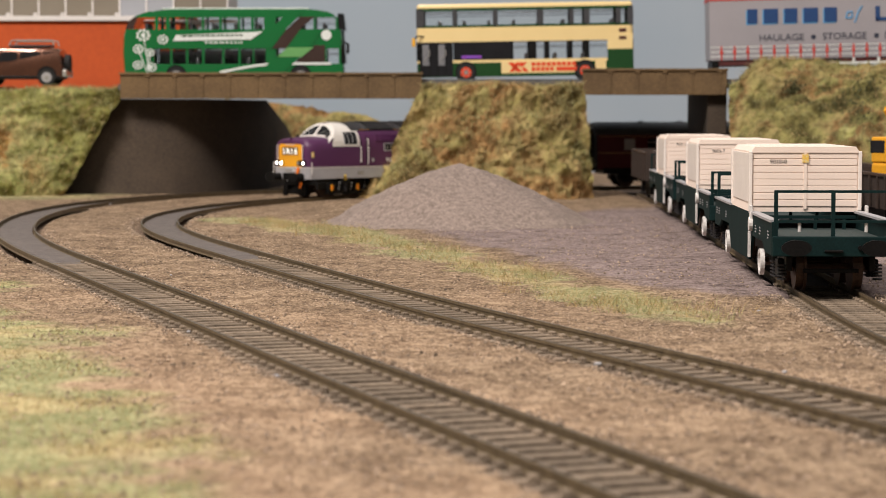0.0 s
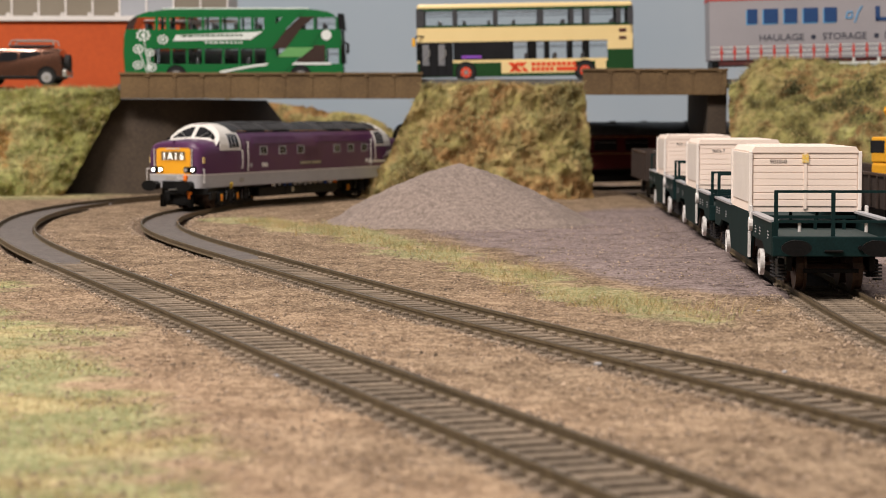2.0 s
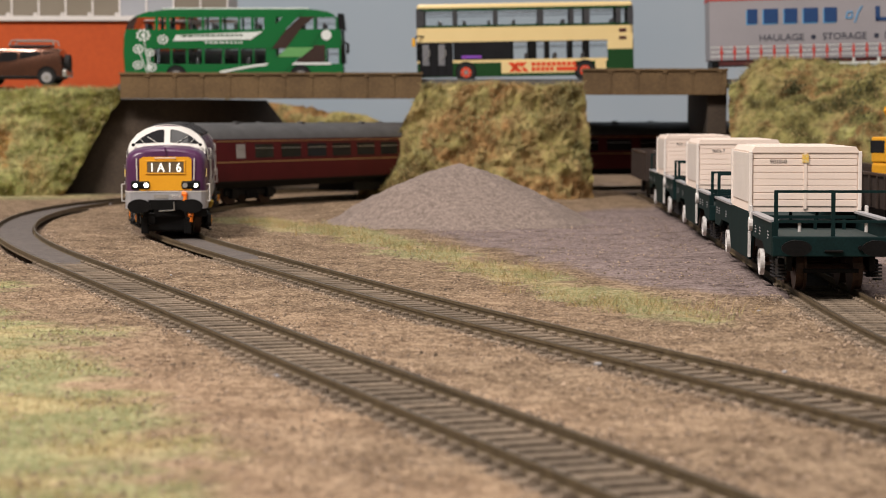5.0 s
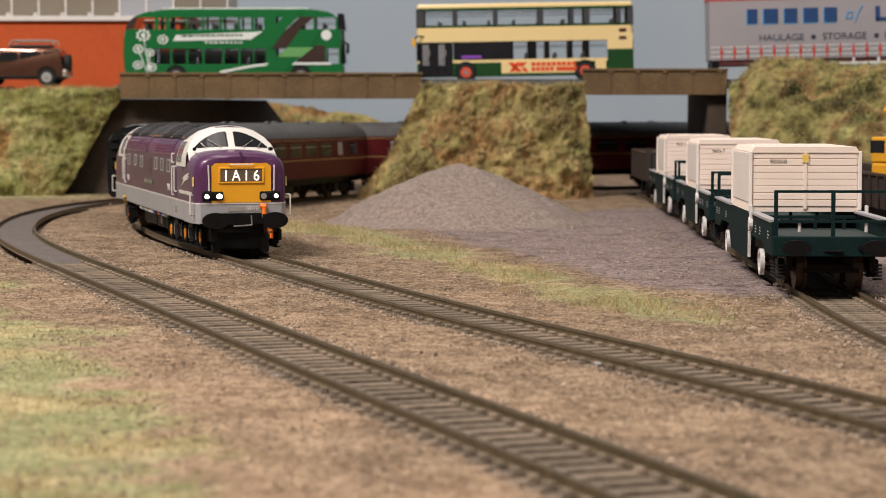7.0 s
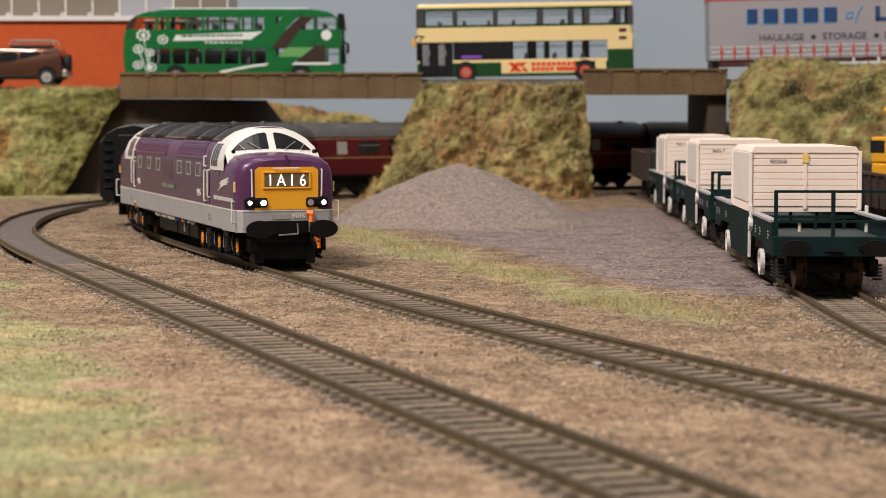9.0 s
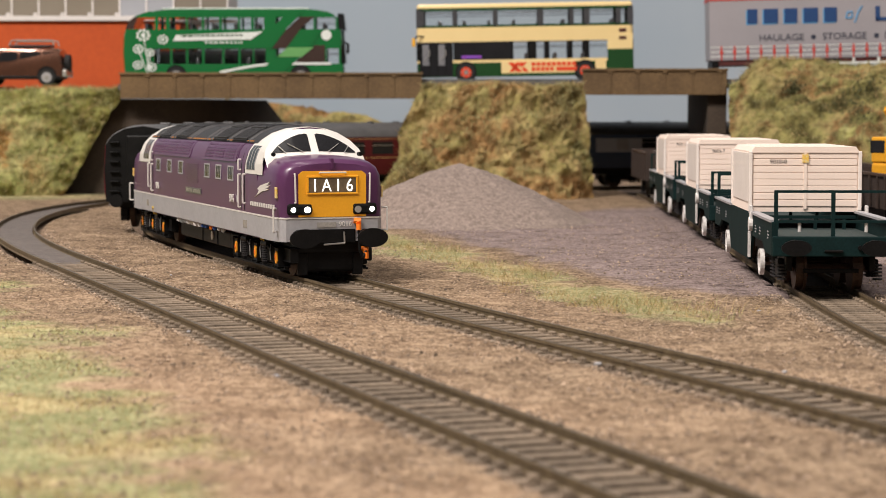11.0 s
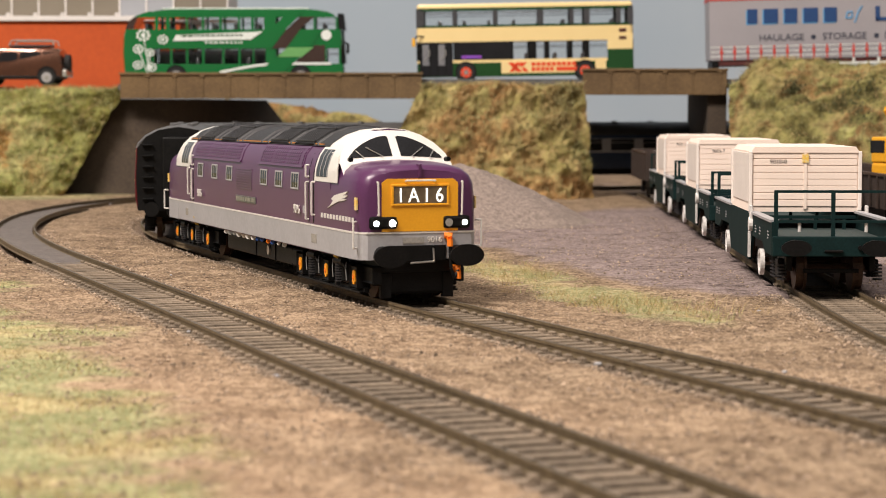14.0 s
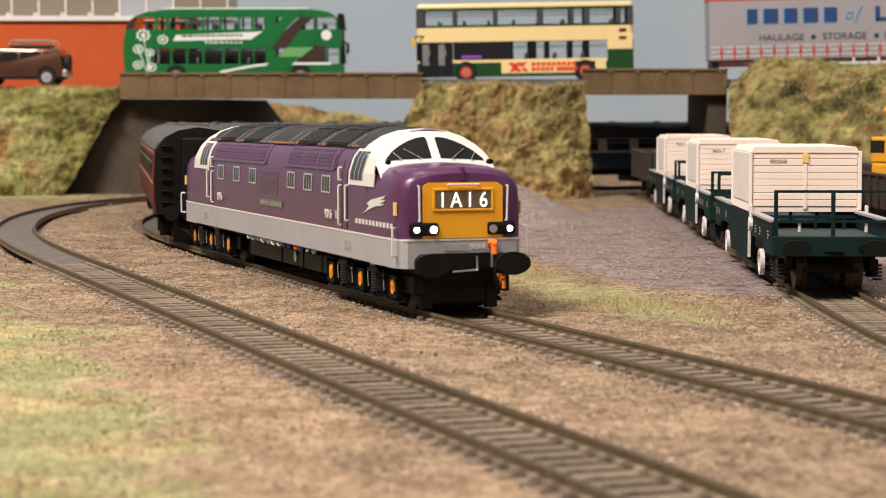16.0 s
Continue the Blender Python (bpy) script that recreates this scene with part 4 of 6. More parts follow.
M["warn"] = mat("yellow white plate", (0.8, 0.5, 0.08), (0.75, 0.6, 0.3), 0.5, 0, 900, 0, spread=0.1)
M["plate"] = mat("nickel nameplate", (0.25, 0.26, 0.25), (0.14, 0.15, 0.14), 0.35, 0.6, 700)
M["axleyellow"] = mat("amber axle box paint", (0.86, 0.36, 0.02), (0.8, 0.3, 0.015), 0.5)
BOGIES = []
WHEELSETS = []


def bogie(root, x, axles):
    bg = new("bogie")
    bg.parent = root
    bg.location = (x * MM, 0, 0)
    bg["label"] = "black bogie with orange axle ends"
    hw = abs(axles[0]) + 13
    for sy in (-1, 1):
        bm = box(bmesh.new(), -hw, hw, sy * 11.5, sy * 13.2, 5.0, 9.4, 0.5)
        for a in axles:
            box(bm, a - 3.4, a + 3.4, sy * 11.6, sy * 14.6, 3.2, 9.0, 0.5)
        for a in (-13.5, 13.5):
            for k in range(4):
                cyl(bm, (a - 4.5 + k * 3, sy * 13.6, 4.2), (a - 4.5 + k * 3, sy * 13.6, 9.0), 1.1, 8)
        box(bm, -hw + 7, hw - 7, sy * 12.5, sy * 13.4, 2.2, 3.2, 0.2)
        side = part("bogie_side", bm, M["black"], bg, "black moulded bogie side frame")
        for a in axles:
            bm = plate(bmesh.new(), [(a + 1.45 * math.cos(q * math.tau / 10) * (1.0 if q % 5 else 0.8), sy * 14.5, 6.0 + 2.1 * math.sin(q * math.tau / 10)) for q in range(10)], (0, sy * 0.5, 0))
            box_ob = part("axle_box", bm, M["axleyellow"], bg, "yellow and orange axle box cover")
            part("axle_cap", cyl(bmesh.new(), (a, sy * 14.9, 6.0), (a, sy * 15.2, 6.0), 0.7, 10), M["orange"], box_ob, "orange axle cap")
        for a in (-13.5, 13.5):
            for k in range(7):
                part("spring_coil", cyl(bmesh.new(), (a, sy * 14.7, 3.8 + k * 0.75), (a, sy * 14.7, 4.15 + k * 0.75), 1.5, 12), M["roofgrey"], bg)
            part("brake_cylinder", cyl(bmesh.new(), (a - 3.6, sy * 14.4, 9.6), (a + 3.6, sy * 14.4, 9.6), 1.3, 12), M["black"], bg, "black brake cylinder")
            part("brake_hanger", boxed(a - 5.2, a - 4.3, min(sy * 13.2, sy * 14.6), max(sy * 13.2, sy * 14.6), 1.6, 9.0, 0.2), M["black"], bg)
            part("conduit", rod(bmesh.new(), [(a - 6, sy * 15.0, 8.8), (a - 2, sy * 15.3, 9.9), (a + 4, sy * 15.2, 9.2), (a + 6.5, sy * 14.9, 7.6)], 0.22), M["roofgrey"], bg)
        part("step_board", boxed(-hw + 9, hw - 9, min(sy * 13.3, sy * 14.6), max(sy * 13.3, sy * 14.6), 1.7, 2.3, 0.1), M["black"], bg)
        bm = rod(bmesh.new(), [(12, sy * 14.2, 8.8), (14.5, sy * 16.0, 11.4)], 0.3)
        cyl(bm, (14.5, sy * 16.0, 11.2), (16.0, sy * 16.8, 13.8), 0.95, 8)
        part("sanding_cock", bm, M["brass"], bg, "yellow brass cock")
        for a in (-20.0, -7.0, 7.0, 20.0):
            part("brake_rod", rod(bmesh.new(), [(a - 1.5, sy * 14.4, 9.6), (a, sy * 15.0, 7.4), (a + 0.6, sy * 15.0, 4.6)], 0.16), M["steel"], bg, "thin steel brake rod")
    part("bogie_frame", boxed(-hw, hw, -11.4, 11.4, 8.0, 11.4, 0.3), M["black"], bg)
    for a in axles:
        bm = bmesh.new()
        for sy in (-1, 1):
            cyl(bm, (0, sy * 7.3, 0), (0, sy * 9.6, 0), 7.2, 24)
            cyl(bm, (0, sy * 6.7, 0), (0, sy * 7.3, 0), 7.9, 24)
        cyl(bm, (0, -11, 0), (0, 11, 0), 1.4, 8)
        ws = part("wheelset", bm, M["rust"], bg, "dark metal wheels and axle")
        ws.location = (a * MM, 0, 7.2 * MM)
        WHEELSETS.append((ws, a))
    BOGIES.append((bg, x))
    return bg


def locomotive():
    root = thing("locomotive", "purple and grey diesel locomotive with white cabs and yellow ends", "locomotive")
    body = part("body", loft(bmesh.new(), [ring(x, HALF) for x in (-97, -60, 0, 60, 104)]), M["purple"], root, "purple body side", smooth=True)
    for sy in (-1, 1):
        part("lower_band", patch(bmesh.new(), -101, 108, 11.8, 18.9, sy, 0.1), M["bodygrey"], root, "light grey lower band")
        part("white_line", patch(bmesh.new(), -101, 104, 18.7, 19.2, sy, 0.2), M["white"], root, "thin white line")
        for x in (66.5, 47.6, 29.0, -18.0, -40.0, -62.5) if sy < 0 else (62.5, 40.0, 18.0, -29.0, -47.6, -66.5):
            w = part("side_window", patch(bmesh.new(), x - 3.7, x + 3.7, 29.3, 33.5, sy, 0.16), M["glass"], root, "small square grey window")
            bm = bmesh.new()
            for xa, xb, za, zb in ((x - 4.3, x - 3.7, 28.85, 33.95), (x + 3.7, x + 4.3, 28.85, 33.95), (x - 3.7, x + 3.7, 33.5, 33.95), (x - 3.7, x + 3.7, 28.85, 29.3)):
                patch(bm, xa, xb, za, zb, sy, 0.3, n=2)
            part("window_frame", bm, M["bodygrey"], w, "pale window frame")
            bm = bmesh.new()
            for xa in (x - 1.7, x + 1.0):
                patch(bm, xa, xa + 0.35, 29.3, 33.5, sy, 0.22, n=2)
            part("window_bar", bm, M["marker"], w)
        # louvre banks under the roof, with a ledge below each
        for xa, xb, n in ((22.5, 73.5, 22), (-75.0, -3.0, 30)):
            bank = part("louvre_panel", patch(bmesh.new(), xa - 1, xb + 1, 35.9, 41.9, sy, 0.18), M["purple"], root, "purple louvred panel", smooth=True)
            part("ledge", patch(bmesh.new(), xa - 1, xb + 1, 35.5, 36.1, sy, 0.5, n=1), M["purple"], bank)
            for k in range(n):
                x = xa + (k + 0.5) * (xb - xa) / n
                if k % (n // 3) == n // 3 - 1:
                    continue
                for r in range(5):
                    part("louvre", patch(bmesh.new(), x - 0.85, x + 0.85, 36.5 + r * 1.05, 37.1 + r * 1.05, sy, 0.42, n=1), M["purple"], bank)
        bm = bmesh.new()
        for k in range(9):
            patch(bm, -8, 13.5, 26.6 + k * 0.8, 27.0 + k * 0.8, sy, 0.2, n=1)
        part("grille", bm, M["purple"], root, "purple body side grille")
        plate_ob = part("nameplate", patch(bmesh.new(), -8, 19, 22.4, 24.4, sy, 0.3, n=1), M["plate"], root, "metal nameplate with unreadable lettering")
        bm = bmesh.new()
        for k in range(14):
            if k != 6:
                patch(bm, -6.6 + k * 1.8, -5.4 + k * 1.8, 22.8, 24.0, sy, 0.4, n=1)
        part("name_bar", bm, M["steel"], plate_ob)
        for x in ((70.5, -62.0) if sy < 0 else (62.0, -70.5)):
            lettering("fleet_number", "9016", 3.8, M["white"], root, mpose(x, sy * 18.2, 22.9, 90, 0, 0 if sy < 0 else 180), narrow=0.95)
        # winged emblem and maker's bar lettering
        x = 101.5 if sy < 0 else -93
        bm = bmesh.new()
        bird = [(0, 24.6), (3.2, 25.6), (5.9, 27.0), (3.9, 27.4), (7.1, 28.5), (12.5, 29.2), (20.0, 30.1), (17.5, 29.2), (15.0, 28.8), (19.8, 28.9), (17.5, 28.3), (14.3, 27.8), (18.6, 27.8), (15.7, 27.3), (10.7, 26.9), (6.2, 26.0)]
        plate(bm, [(x + px * (1 if sy < 0 else -1), sy * 17.78, pz) for px, pz in bird], (0, -sy * 0.3, 0))
        part("emblem", bm, M["white"], root, "white winged emblem")
        for k in range(11):
            xa = (95 + k * 3.0) if sy < 0 else (-97.5 + k * 2.3)
            part("emblem_bar", patch(bmesh.new(), xa, xa + 1.7, 21.7, 23.0, sy, 0.22, n=1), M["white"], root, "small plain white bar")
        part("data_panel", patch(bmesh.new(), 75.5, 77.6, 22.0, 24.2, sy, 0.2, n=1), M["bodygrey"], root)
        part("inset_step", patch(bmesh.new(), 84.5, 90.0, 13.8, 16.4, sy, 0.2, n=1), M["marker"], root)
        part("inset_step", patch(bmesh.new(), -88, -84, 13.8, 16.4, sy, 0.2, n=1), M["marker"], root)
    # black roof with hatches, ribs and fans
    bm = bmesh.new()
    rs = [(y, z + 0.14) for y, z in ((-14.4, 41.9), (-13.4, 42.8), (-9.6, 45.3), (-5, 46.8), (0, 47.3), (5, 46.8), (9.6, 45.3), (13.4, 42.8), (14.4, 41.9))]
    rows = [[bm.verts.new((x, y, z)) for y, z in rs] for x in (-93, -40, 20, 93)]
    for p, q in zip(rows[:-1], rows[1:]):
        for i in range(len(rs) - 1):
            bm.faces.new((p[i], p[i + 1], q[i + 1], q[i]))
    roof = part("roof", bm, M["roofgrey"], root, "dark grey roof", smooth=True)
    for x in (80, 56, 50, 22, 14, -12, -18, -46, -54, -80):
        bm = loft(bmesh.new(), [[(x + dx, y, z + dz) for y, z in rs] for dx, dz in ((-0.7, 0.0), (0, 0.7), (0.7, 0.0))], caps=False)
        part("roof_rib", bm, M["roofgrey"], roof)
    for x in (66, 36, -32, -66):
        part("roof_hatch", loft(bmesh.new(), [[(x + dx, y, z + dz) for y, z in rs] for dx, dz in ((-11, -0.1), (-10.6, 0.4), (10.6, 0.4), (11, -0.1))], caps=False), M["black"], roof, "dark roof hatch", smooth=True)
        for k in range(9):
            xs = x - 9.2 + k * 2.3
            part("hatch_slat", loft(bmesh.new(), [[(xs + dx, y, z + dz) for y, z in rs] for dx, dz in ((-0.5, 0.38), (-0.4, 0.8), (0.4, 0.8), (0.5, 0.38))], caps=False), M["roofgrey"], roof)
        for f0, f1 in ((0, 1), (2, 3), (5, 6), (7, 8)):
            (ya, za), (yb, zb) = rs[f0], rs[f1]
            part("hatch_rib", rod(bmesh.new(), [(x - 10.4, (ya + yb) / 2, (za + zb) / 2 + 0.9), (x + 10.4, (ya + yb) / 2, (za + zb) / 2 + 0.9)], 0.28), M["roofgrey"], roof)
    for y in (-12.2, 12.2):
        part("roof_line", boxed(-93, 86, y * 1.13 - 0.25, y * 1.13 + 0.25, 42.4, 42.75), mat("orange cable line", (0.5, 0.2, 0.05), (0.4, 0.15, 0.04), 0.6), roof, "thin orange roof line")
    # underframe tanks and coloured fittings
    bm = box(bmesh.new(), -36, 62, -14.0, 14.0, 4.4, 10.0, 0.7)
    for x in (5, 30):
        box(bm, x - 0.3, x + 0.3, -14.3, 14.3, 4.6, 9.8)
    part("fuel_tank", bm, M["black"], root, "black underframe tank")
    part("underframe", boxed(-116, 116, -13, 13, 10.4, 12.0), M["black"], root)
    rnd = random.Random(4)
    for sy in (-1, 1):
        for k in range(13):
            x = -30 + k * 6.4
            m = ("steel", "white", "bluefit", "orange")[rnd.choice((0, 1, 1, 2, 2, 3))]
            part("underframe_fitting", cyl(bmesh.new(), (x, sy * 15.6, 10.9 + rnd.uniform(-0.4, 0.4)), (x + rnd.uniform(1.5, 3.5), sy * 16.6, 10.9), rnd.uniform(0.6, 1.0), 8), M[m], root, "small coloured pipe fitting")
        part("air_pipe", rod(bmesh.new(), [(-34, sy * 15.0, 11.2), (18, sy * 15.0, 11.2)], 0.35), M["steel"], root)
        part("filler_cap", cyl(bmesh.new(), (22, sy * 13.9, 7.5), (22, sy * 14.5, 7.5), 1.6, 12), M["steel"], root)
    cab_end(root, 1)
    cab_end(root, -1)
    bogie(root, 90.0, (27.0, 0.0, -27.0))
    bogie(root, -90.0, (27.0, 0.0, -27.0))
    return root


M["bluefit"] = mat("blue fitting", (0.03, 0.08, 0.3), (0.02, 0.06, 0.2), 0.4)
loco = locomotive()


# ---------------------------------------------------------------- coaches
COACH = [(17.0, 13.0), (17.9, 18.0), (17.9, 26.0), (17.3, 38.0), (16.4, 40.2), (13.5, 43.2), (9.0, 45.6), (4.5, 46.9), (0.0, 47.3)]
COACH_LEN = 312.0


def coach(label, paint, band, windows):
    root = thing("coach", label, "railway coach", "coaches of the train")
    h = COACH_LEN / 2
    low = [p for p in COACH if p[1] <= 38.1]

    def r2(x, w=1.0):
        return [(x, a * w, b) for a, b in low] + [(x, -a * w, b) for a, b in low[::-1]]
    part("body", loft(bmesh.new(), [r2(-h, 0.985), r2(-h + 2), r2(h - 2), r2(h, 0.985)]), M[paint], root, "coach body side", smooth=True)
    top = [p for p in COACH if p[1] >= 37.9]

    def r3(x, k, dz):
        return [(x, a * k, 38.0 + (b - 38.0) * dz) for a, b in top] + [(x, -a * k, 38.0 + (b - 38.0) * dz) for a, b in top[-2::-1]]
    roof = part("roof", loft(bmesh.new(), [r3(-h - 0.5, 0.97, 0.9), r3(-h + 3, 1.01, 1.0), r3(h - 3, 1.01, 1.0), r3(h + 0.5, 0.97, 0.9)]), M["coachroof"], root, "grey arched roof", smooth=True)
    for k in range(9):
        x = -h + 20 + k * 32
        part("roof_vent", box(bmesh.new(), x - 2, x + 2, (-5 if k % 2 else 3), (-2 if k % 2 else 6), 45.6, 48.0, 0.5), M["coachroof"], roof)
    for d in (-1, 1):
        x = d * h
        bm = plate(bmesh.new(), [(x + d * 0.1, y, z) for y, z in [(-16.6, 12.5), (16.6, 12.5), (17.3, 26), (16.6, 38), (13, 42.6), (8, 45.3), (0, 46.6), (-8, 45.3), (-13, 42.6), (-16.6, 38), (-17.3, 26)]], (d * 0.8, 0, 0))
        end = part("coach_end", bm, M["black"], root, "black coach end")
        bm = box(bmesh.new(), min(x + d, x + d * 5), max(x + d, x + d * 5), -6.5, 6.5, 13.5, 42.5, 0.7)
        part("corridor_gangway", bm, M["black"], end, "black corridor bellows")
        for sy in (-1, 1):
            for k in range(6):
                part("end_step", box(bmesh.new(), min(x + d * 0.8, x + d * 2.4), max(x + d * 0.8, x + d * 2.4), sy * 12.5 - 2.2, sy * 12.5 + 2.2, 17 + k * 4.4, 17.6 + k * 4.4, 0.1), M["black"], end)
            bm = cyl(bmesh.new(), (x, sy * 11, 13.2), (x + d * 5.5, sy * 11, 13.2), 1.7, 12)
            cyl(bm, (x + d * 5.5, sy * 11, 13.2), (x + d * 6.2, sy * 11, 13.2), 3.0, 16)
            part("buffer", bm, M["black"], end)
    for sy in (-1, 1):
        def side(name, x0, x1, z0, z1, material, o, parent, lab=""):
            bm = bmesh.new()
            zs = (z0, (z0 + z1) / 2, z1)
            loft(bm, [[(x0, sy * (np.interp(z, [p[1] for p in low], [p[0] for p in low]) + o), z), (x1, sy * (np.interp(z, [p[1] for p in low], [p[0] for p in low]) + o), z),
                       (x1, sy * (np.interp(z, [p[1] for p in low], [p[0] for p in low]) + o - 0.3), z), (x0, sy * (np.interp(z, [p[1] for p in low], [p[0] for p in low]) + o - 0.3), z)] for z in zs])
            return part(name, bm, M[material], parent, lab)
        if band:
            side("pale_band", -h + 8, h - 8, 25.5, 35.5, band, 0.08, root, "pale grey window band")
        else:
            side("lining", -h + 1, h - 1, 24.6, 25.0, "lining", 0.1, root, "thin cream lining")
            side("lining", -h + 1, h - 1, 36.6, 36.9, "lining", 0.1, root)
        for k, (x, w, m) in enumerate(windows):
            if m == "bright_window" and sy < 0:
                m = "greyglass"
            win = side("window", x - w / 2, x + w / 2, 27.0, 35.0, m, 0.2, root, "coach window")
            side("window_rail", x - w / 2, x + w / 2, 32.4, 32.8, "steel", 0.3, win)
        side("solebar", -h + 4, h - 4, 13.0, 14.0, "black", 0.15, root)
    part("underframe", boxed(-h + 6, h - 6, -12, 12, 9.5, 13.2), M["black"], root)
    part("battery_box", box(bmesh.new(), -26, 14, -14, 14, 4.5, 10.0, 0.5), M["black"], root)
    for x in (-116, 116):
        bg = new("bogie")
        bg.parent = root
        bg.location = (x * MM, 0, 0)
        for sy in (-1, 1):
            bm = box(bmesh.new(), -24, 24, sy * 11.0, sy * 12.6, 5.0, 8.6, 0.5)
            for a in (-16.5, 16.5):
                box(bm, a - 3, a + 3, sy * 11, sy * 14.2, 3.5, 9.2, 0.5)
            for k in range(4):
                cyl(bm, (-4.5 + k * 3, sy * 13, 3.2), (-4.5 + k * 3, sy * 13, 8), 1.2, 8)
            part("bogie_side", bm, M["black"], bg, "black bogie side frame")
        for a in (-16.5, 16.5):
            bm = bmesh.new()
            for sy in (-1, 1):
                cyl(bm, (a, sy * 7.3, 7.0), (a, sy * 9.6, 7.0), 7.0, 20)
            cyl(bm, (a, -11, 7.0), (a, 11, 7.0), 1.2, 8)
            part("wheelset", bm, M["rust"], bg, "dark metal wheels")
        part("bogie_frame", boxed(-22, 22, -10.8, 10.8, 8, 9.6), M["black"], bg)
    return root


M["bright_window"] = mat("pale blind window", (0.38, 0.36, 0.34), (0.33, 0.31, 0.29), 0.4)
WIN = [(132, 8, "bright_window"), (110, 17, "greyglass")] + [(84 - 26 * k, 19, "glass") for k in range(7)] + [(-98, 8, "bright_window"), (-122, 14, "greyglass")]
WINB = [(128, 9, "bright_window"), (106, 15, "greyglass")] + [(80 - 25 * k, 18, "greyglass") for k in range(7)] + [(-104, 9, "bright_window"), (-126, 12, "greyglass")]
coaches = [coach("maroon coach with grey roof and black end", "maroon", "", WIN),
           coach("maroon coach with grey roof and lit vestibule windows", "maroon", "", WIN),
           coach("dark blue coach with pale grey window band", "bluecoach", "greycoach", WINB),
           coach("dark blue coach with grey roof vents", "bluecoach", "greycoach", WINB)]


# ---------------------------------------------------------------- flask wagons (x along the wagon towards the camera end)
def flask_wagon(code):
    root = thing("flask_wagon", "dark green flat wagon carrying a cream ribbed flask cover", "railway wagon", "flask wagons on the siding")
    L = 85.0
    part("deck", boxed(-L, L, -16.5, 16.5, 13.6, 15.2, 0.2), M["wagonfloor"], root, "grey green wagon deck")
    for sy in (-1, 1):
        # deep side frame, lower in the middle, with sloping ends over the wheels
        prof = [(-L, 10.8), (-L, 20.4), (L, 20.4), (L, 10.8), (70, 10.8), (62, 13.6), (36, 13.6), (27, 5.6), (-27, 5.6), (-36, 13.6), (-62, 13.6), (-70, 10.8)]
        part("side_frame", plate(bmesh.new(), [(x, sy * 16.6, z) for x, z in prof], (0, sy * 0.9, 0)), M["wagongreen"], root, "dark green side frame")
        part("capping", boxed(28.5, L - 1, min(sy * 15.2, sy * 17.9), max(sy * 15.2, sy * 17.9), 20.3, 21.0), M["bodygrey"], root, "pale worn capping strip")
        part("capping", boxed(-L + 1, -28.5, min(sy * 15.2, sy * 17.9), max(sy * 15.2, sy * 17.9), 20.3, 21.0), M["bodygrey"], root, "pale worn capping strip")
        for x in (31.5,):
            part("marker_plate", boxed(x - 0.9, x + 0.9, min(sy * 17.5, sy * 18.3), max(sy * 17.5, sy * 18.3), 6.6, 14.6, 0.1), M["wheelwhite"], root, "white vertical marker plate")
            bm = cyl(bmesh.new(), (x * 1.12, sy * 17.5, 17.2), (x * 1.12, sy * 18.6, 17.2), 2.2, 14)
            box(bm, x * 1.12 - 1.4, x * 1.12 + 1.4, min(sy * 17.5, sy * 18.3), max(sy * 17.5, sy * 18.3), 15.5, 23.0, 0.2)
            part("tie_down", bm, M["wheelwhite"], root, "white tie down fitting")
        for x in (-78, -70, -45, 45, 56, 76):
            bm = bmesh.new()
            for k in range(3):
                box(bm, x - 1.4, x + 1.0 + (k % 2), min(sy * 17.5, sy * 17.62), max(sy * 17.5, sy * 17.62), 15.2 + k * 0.9, 15.6 + k * 0.9)
            part("stencil_bar", bm, M["bodygrey"], root, "tiny pale stencil bars")
    for d in (-1, 1):
        x = d * L
        part("headstock", boxed(min(x, x + d * 1.4), max(x, x + d * 1.4), -17.4, 17.4, 10.6, 16.4, 0.3), M["wagongreen"], root, "dark green headstock")
        for sy in (-1, 1):
            bm = cyl(bmesh.new(), (x + d * 1.4, sy * 11.3, 13.4), (x + d * 6.4, sy * 11.3, 13.4), 2.1, 14)
            bf = part("buffer", bm, M["black"], root, "black oval buffer")
            bm = loft(bmesh.new(), [[(x + d * xx, sy * 11.3 + 4.3 * math.cos(a * math.tau / 22), 13.4 + 2.3 * math.sin(a * math.tau / 22)) for a in range(22)] for xx in (6.3, 7.2)])
            part("buffer_head", bm, M["black"], bf)
            bm = cyl(bmesh.new(), (x - d * 1.0, sy * 9.5, 17.6), (x - d * 1.0, sy * 9.5, 20.4), 0.5, 8)
            part("lamp_iron", bm, M["wheelwhite"], root, "small white lamp iron")
        # handrail of three posts
        bm = bmesh.new()
        for y in (-16.3, 0.0, 16.3):
            box(bm, x - d * 0.6 - 0.5, x - d * 0.6 + 0.5, y - 0.55, y + 0.55, 11.5, 29.2)
        for z in (29.2, 20.6):
            box(bm, x - d * 0.6 - 0.45, x - d * 0.6 + 0.45, -16.8, 16.8, z - 0.4, z + 0.4)
        part("end_rail", bm, M["wagongreen"], root, "dark green end railing")
        bm = rod(bmesh.new(), [(x + d * 1.4, -2.6, 12.2), (x + d * 1.9, 2.6, 12.2)], 0.4)
        cyl(bm, (x + d * 1.2, 7.5, 13.2), (x + d * 2.2, 7.5, 13.2), 0.7, 8)
        part("drawhook", bm, M["black"], root)
        # inner cross rail in front of the flask
        bm = box(bmesh.new(), d * 29 - 0.4, d * 29 + 0.4, -15.8, 15.8, 18.6, 19.6)
        for y in (-9, 3, 12):
            box(bm, d * 29 - 0.4, d * 29 + 0.4, y - 0.5, y + 0.5, 15, 18.8)
        part("cross_rail", bm, M["wagongreen"], root)
    for x in (-50.0, 50.0):
        bm = bmesh.new()
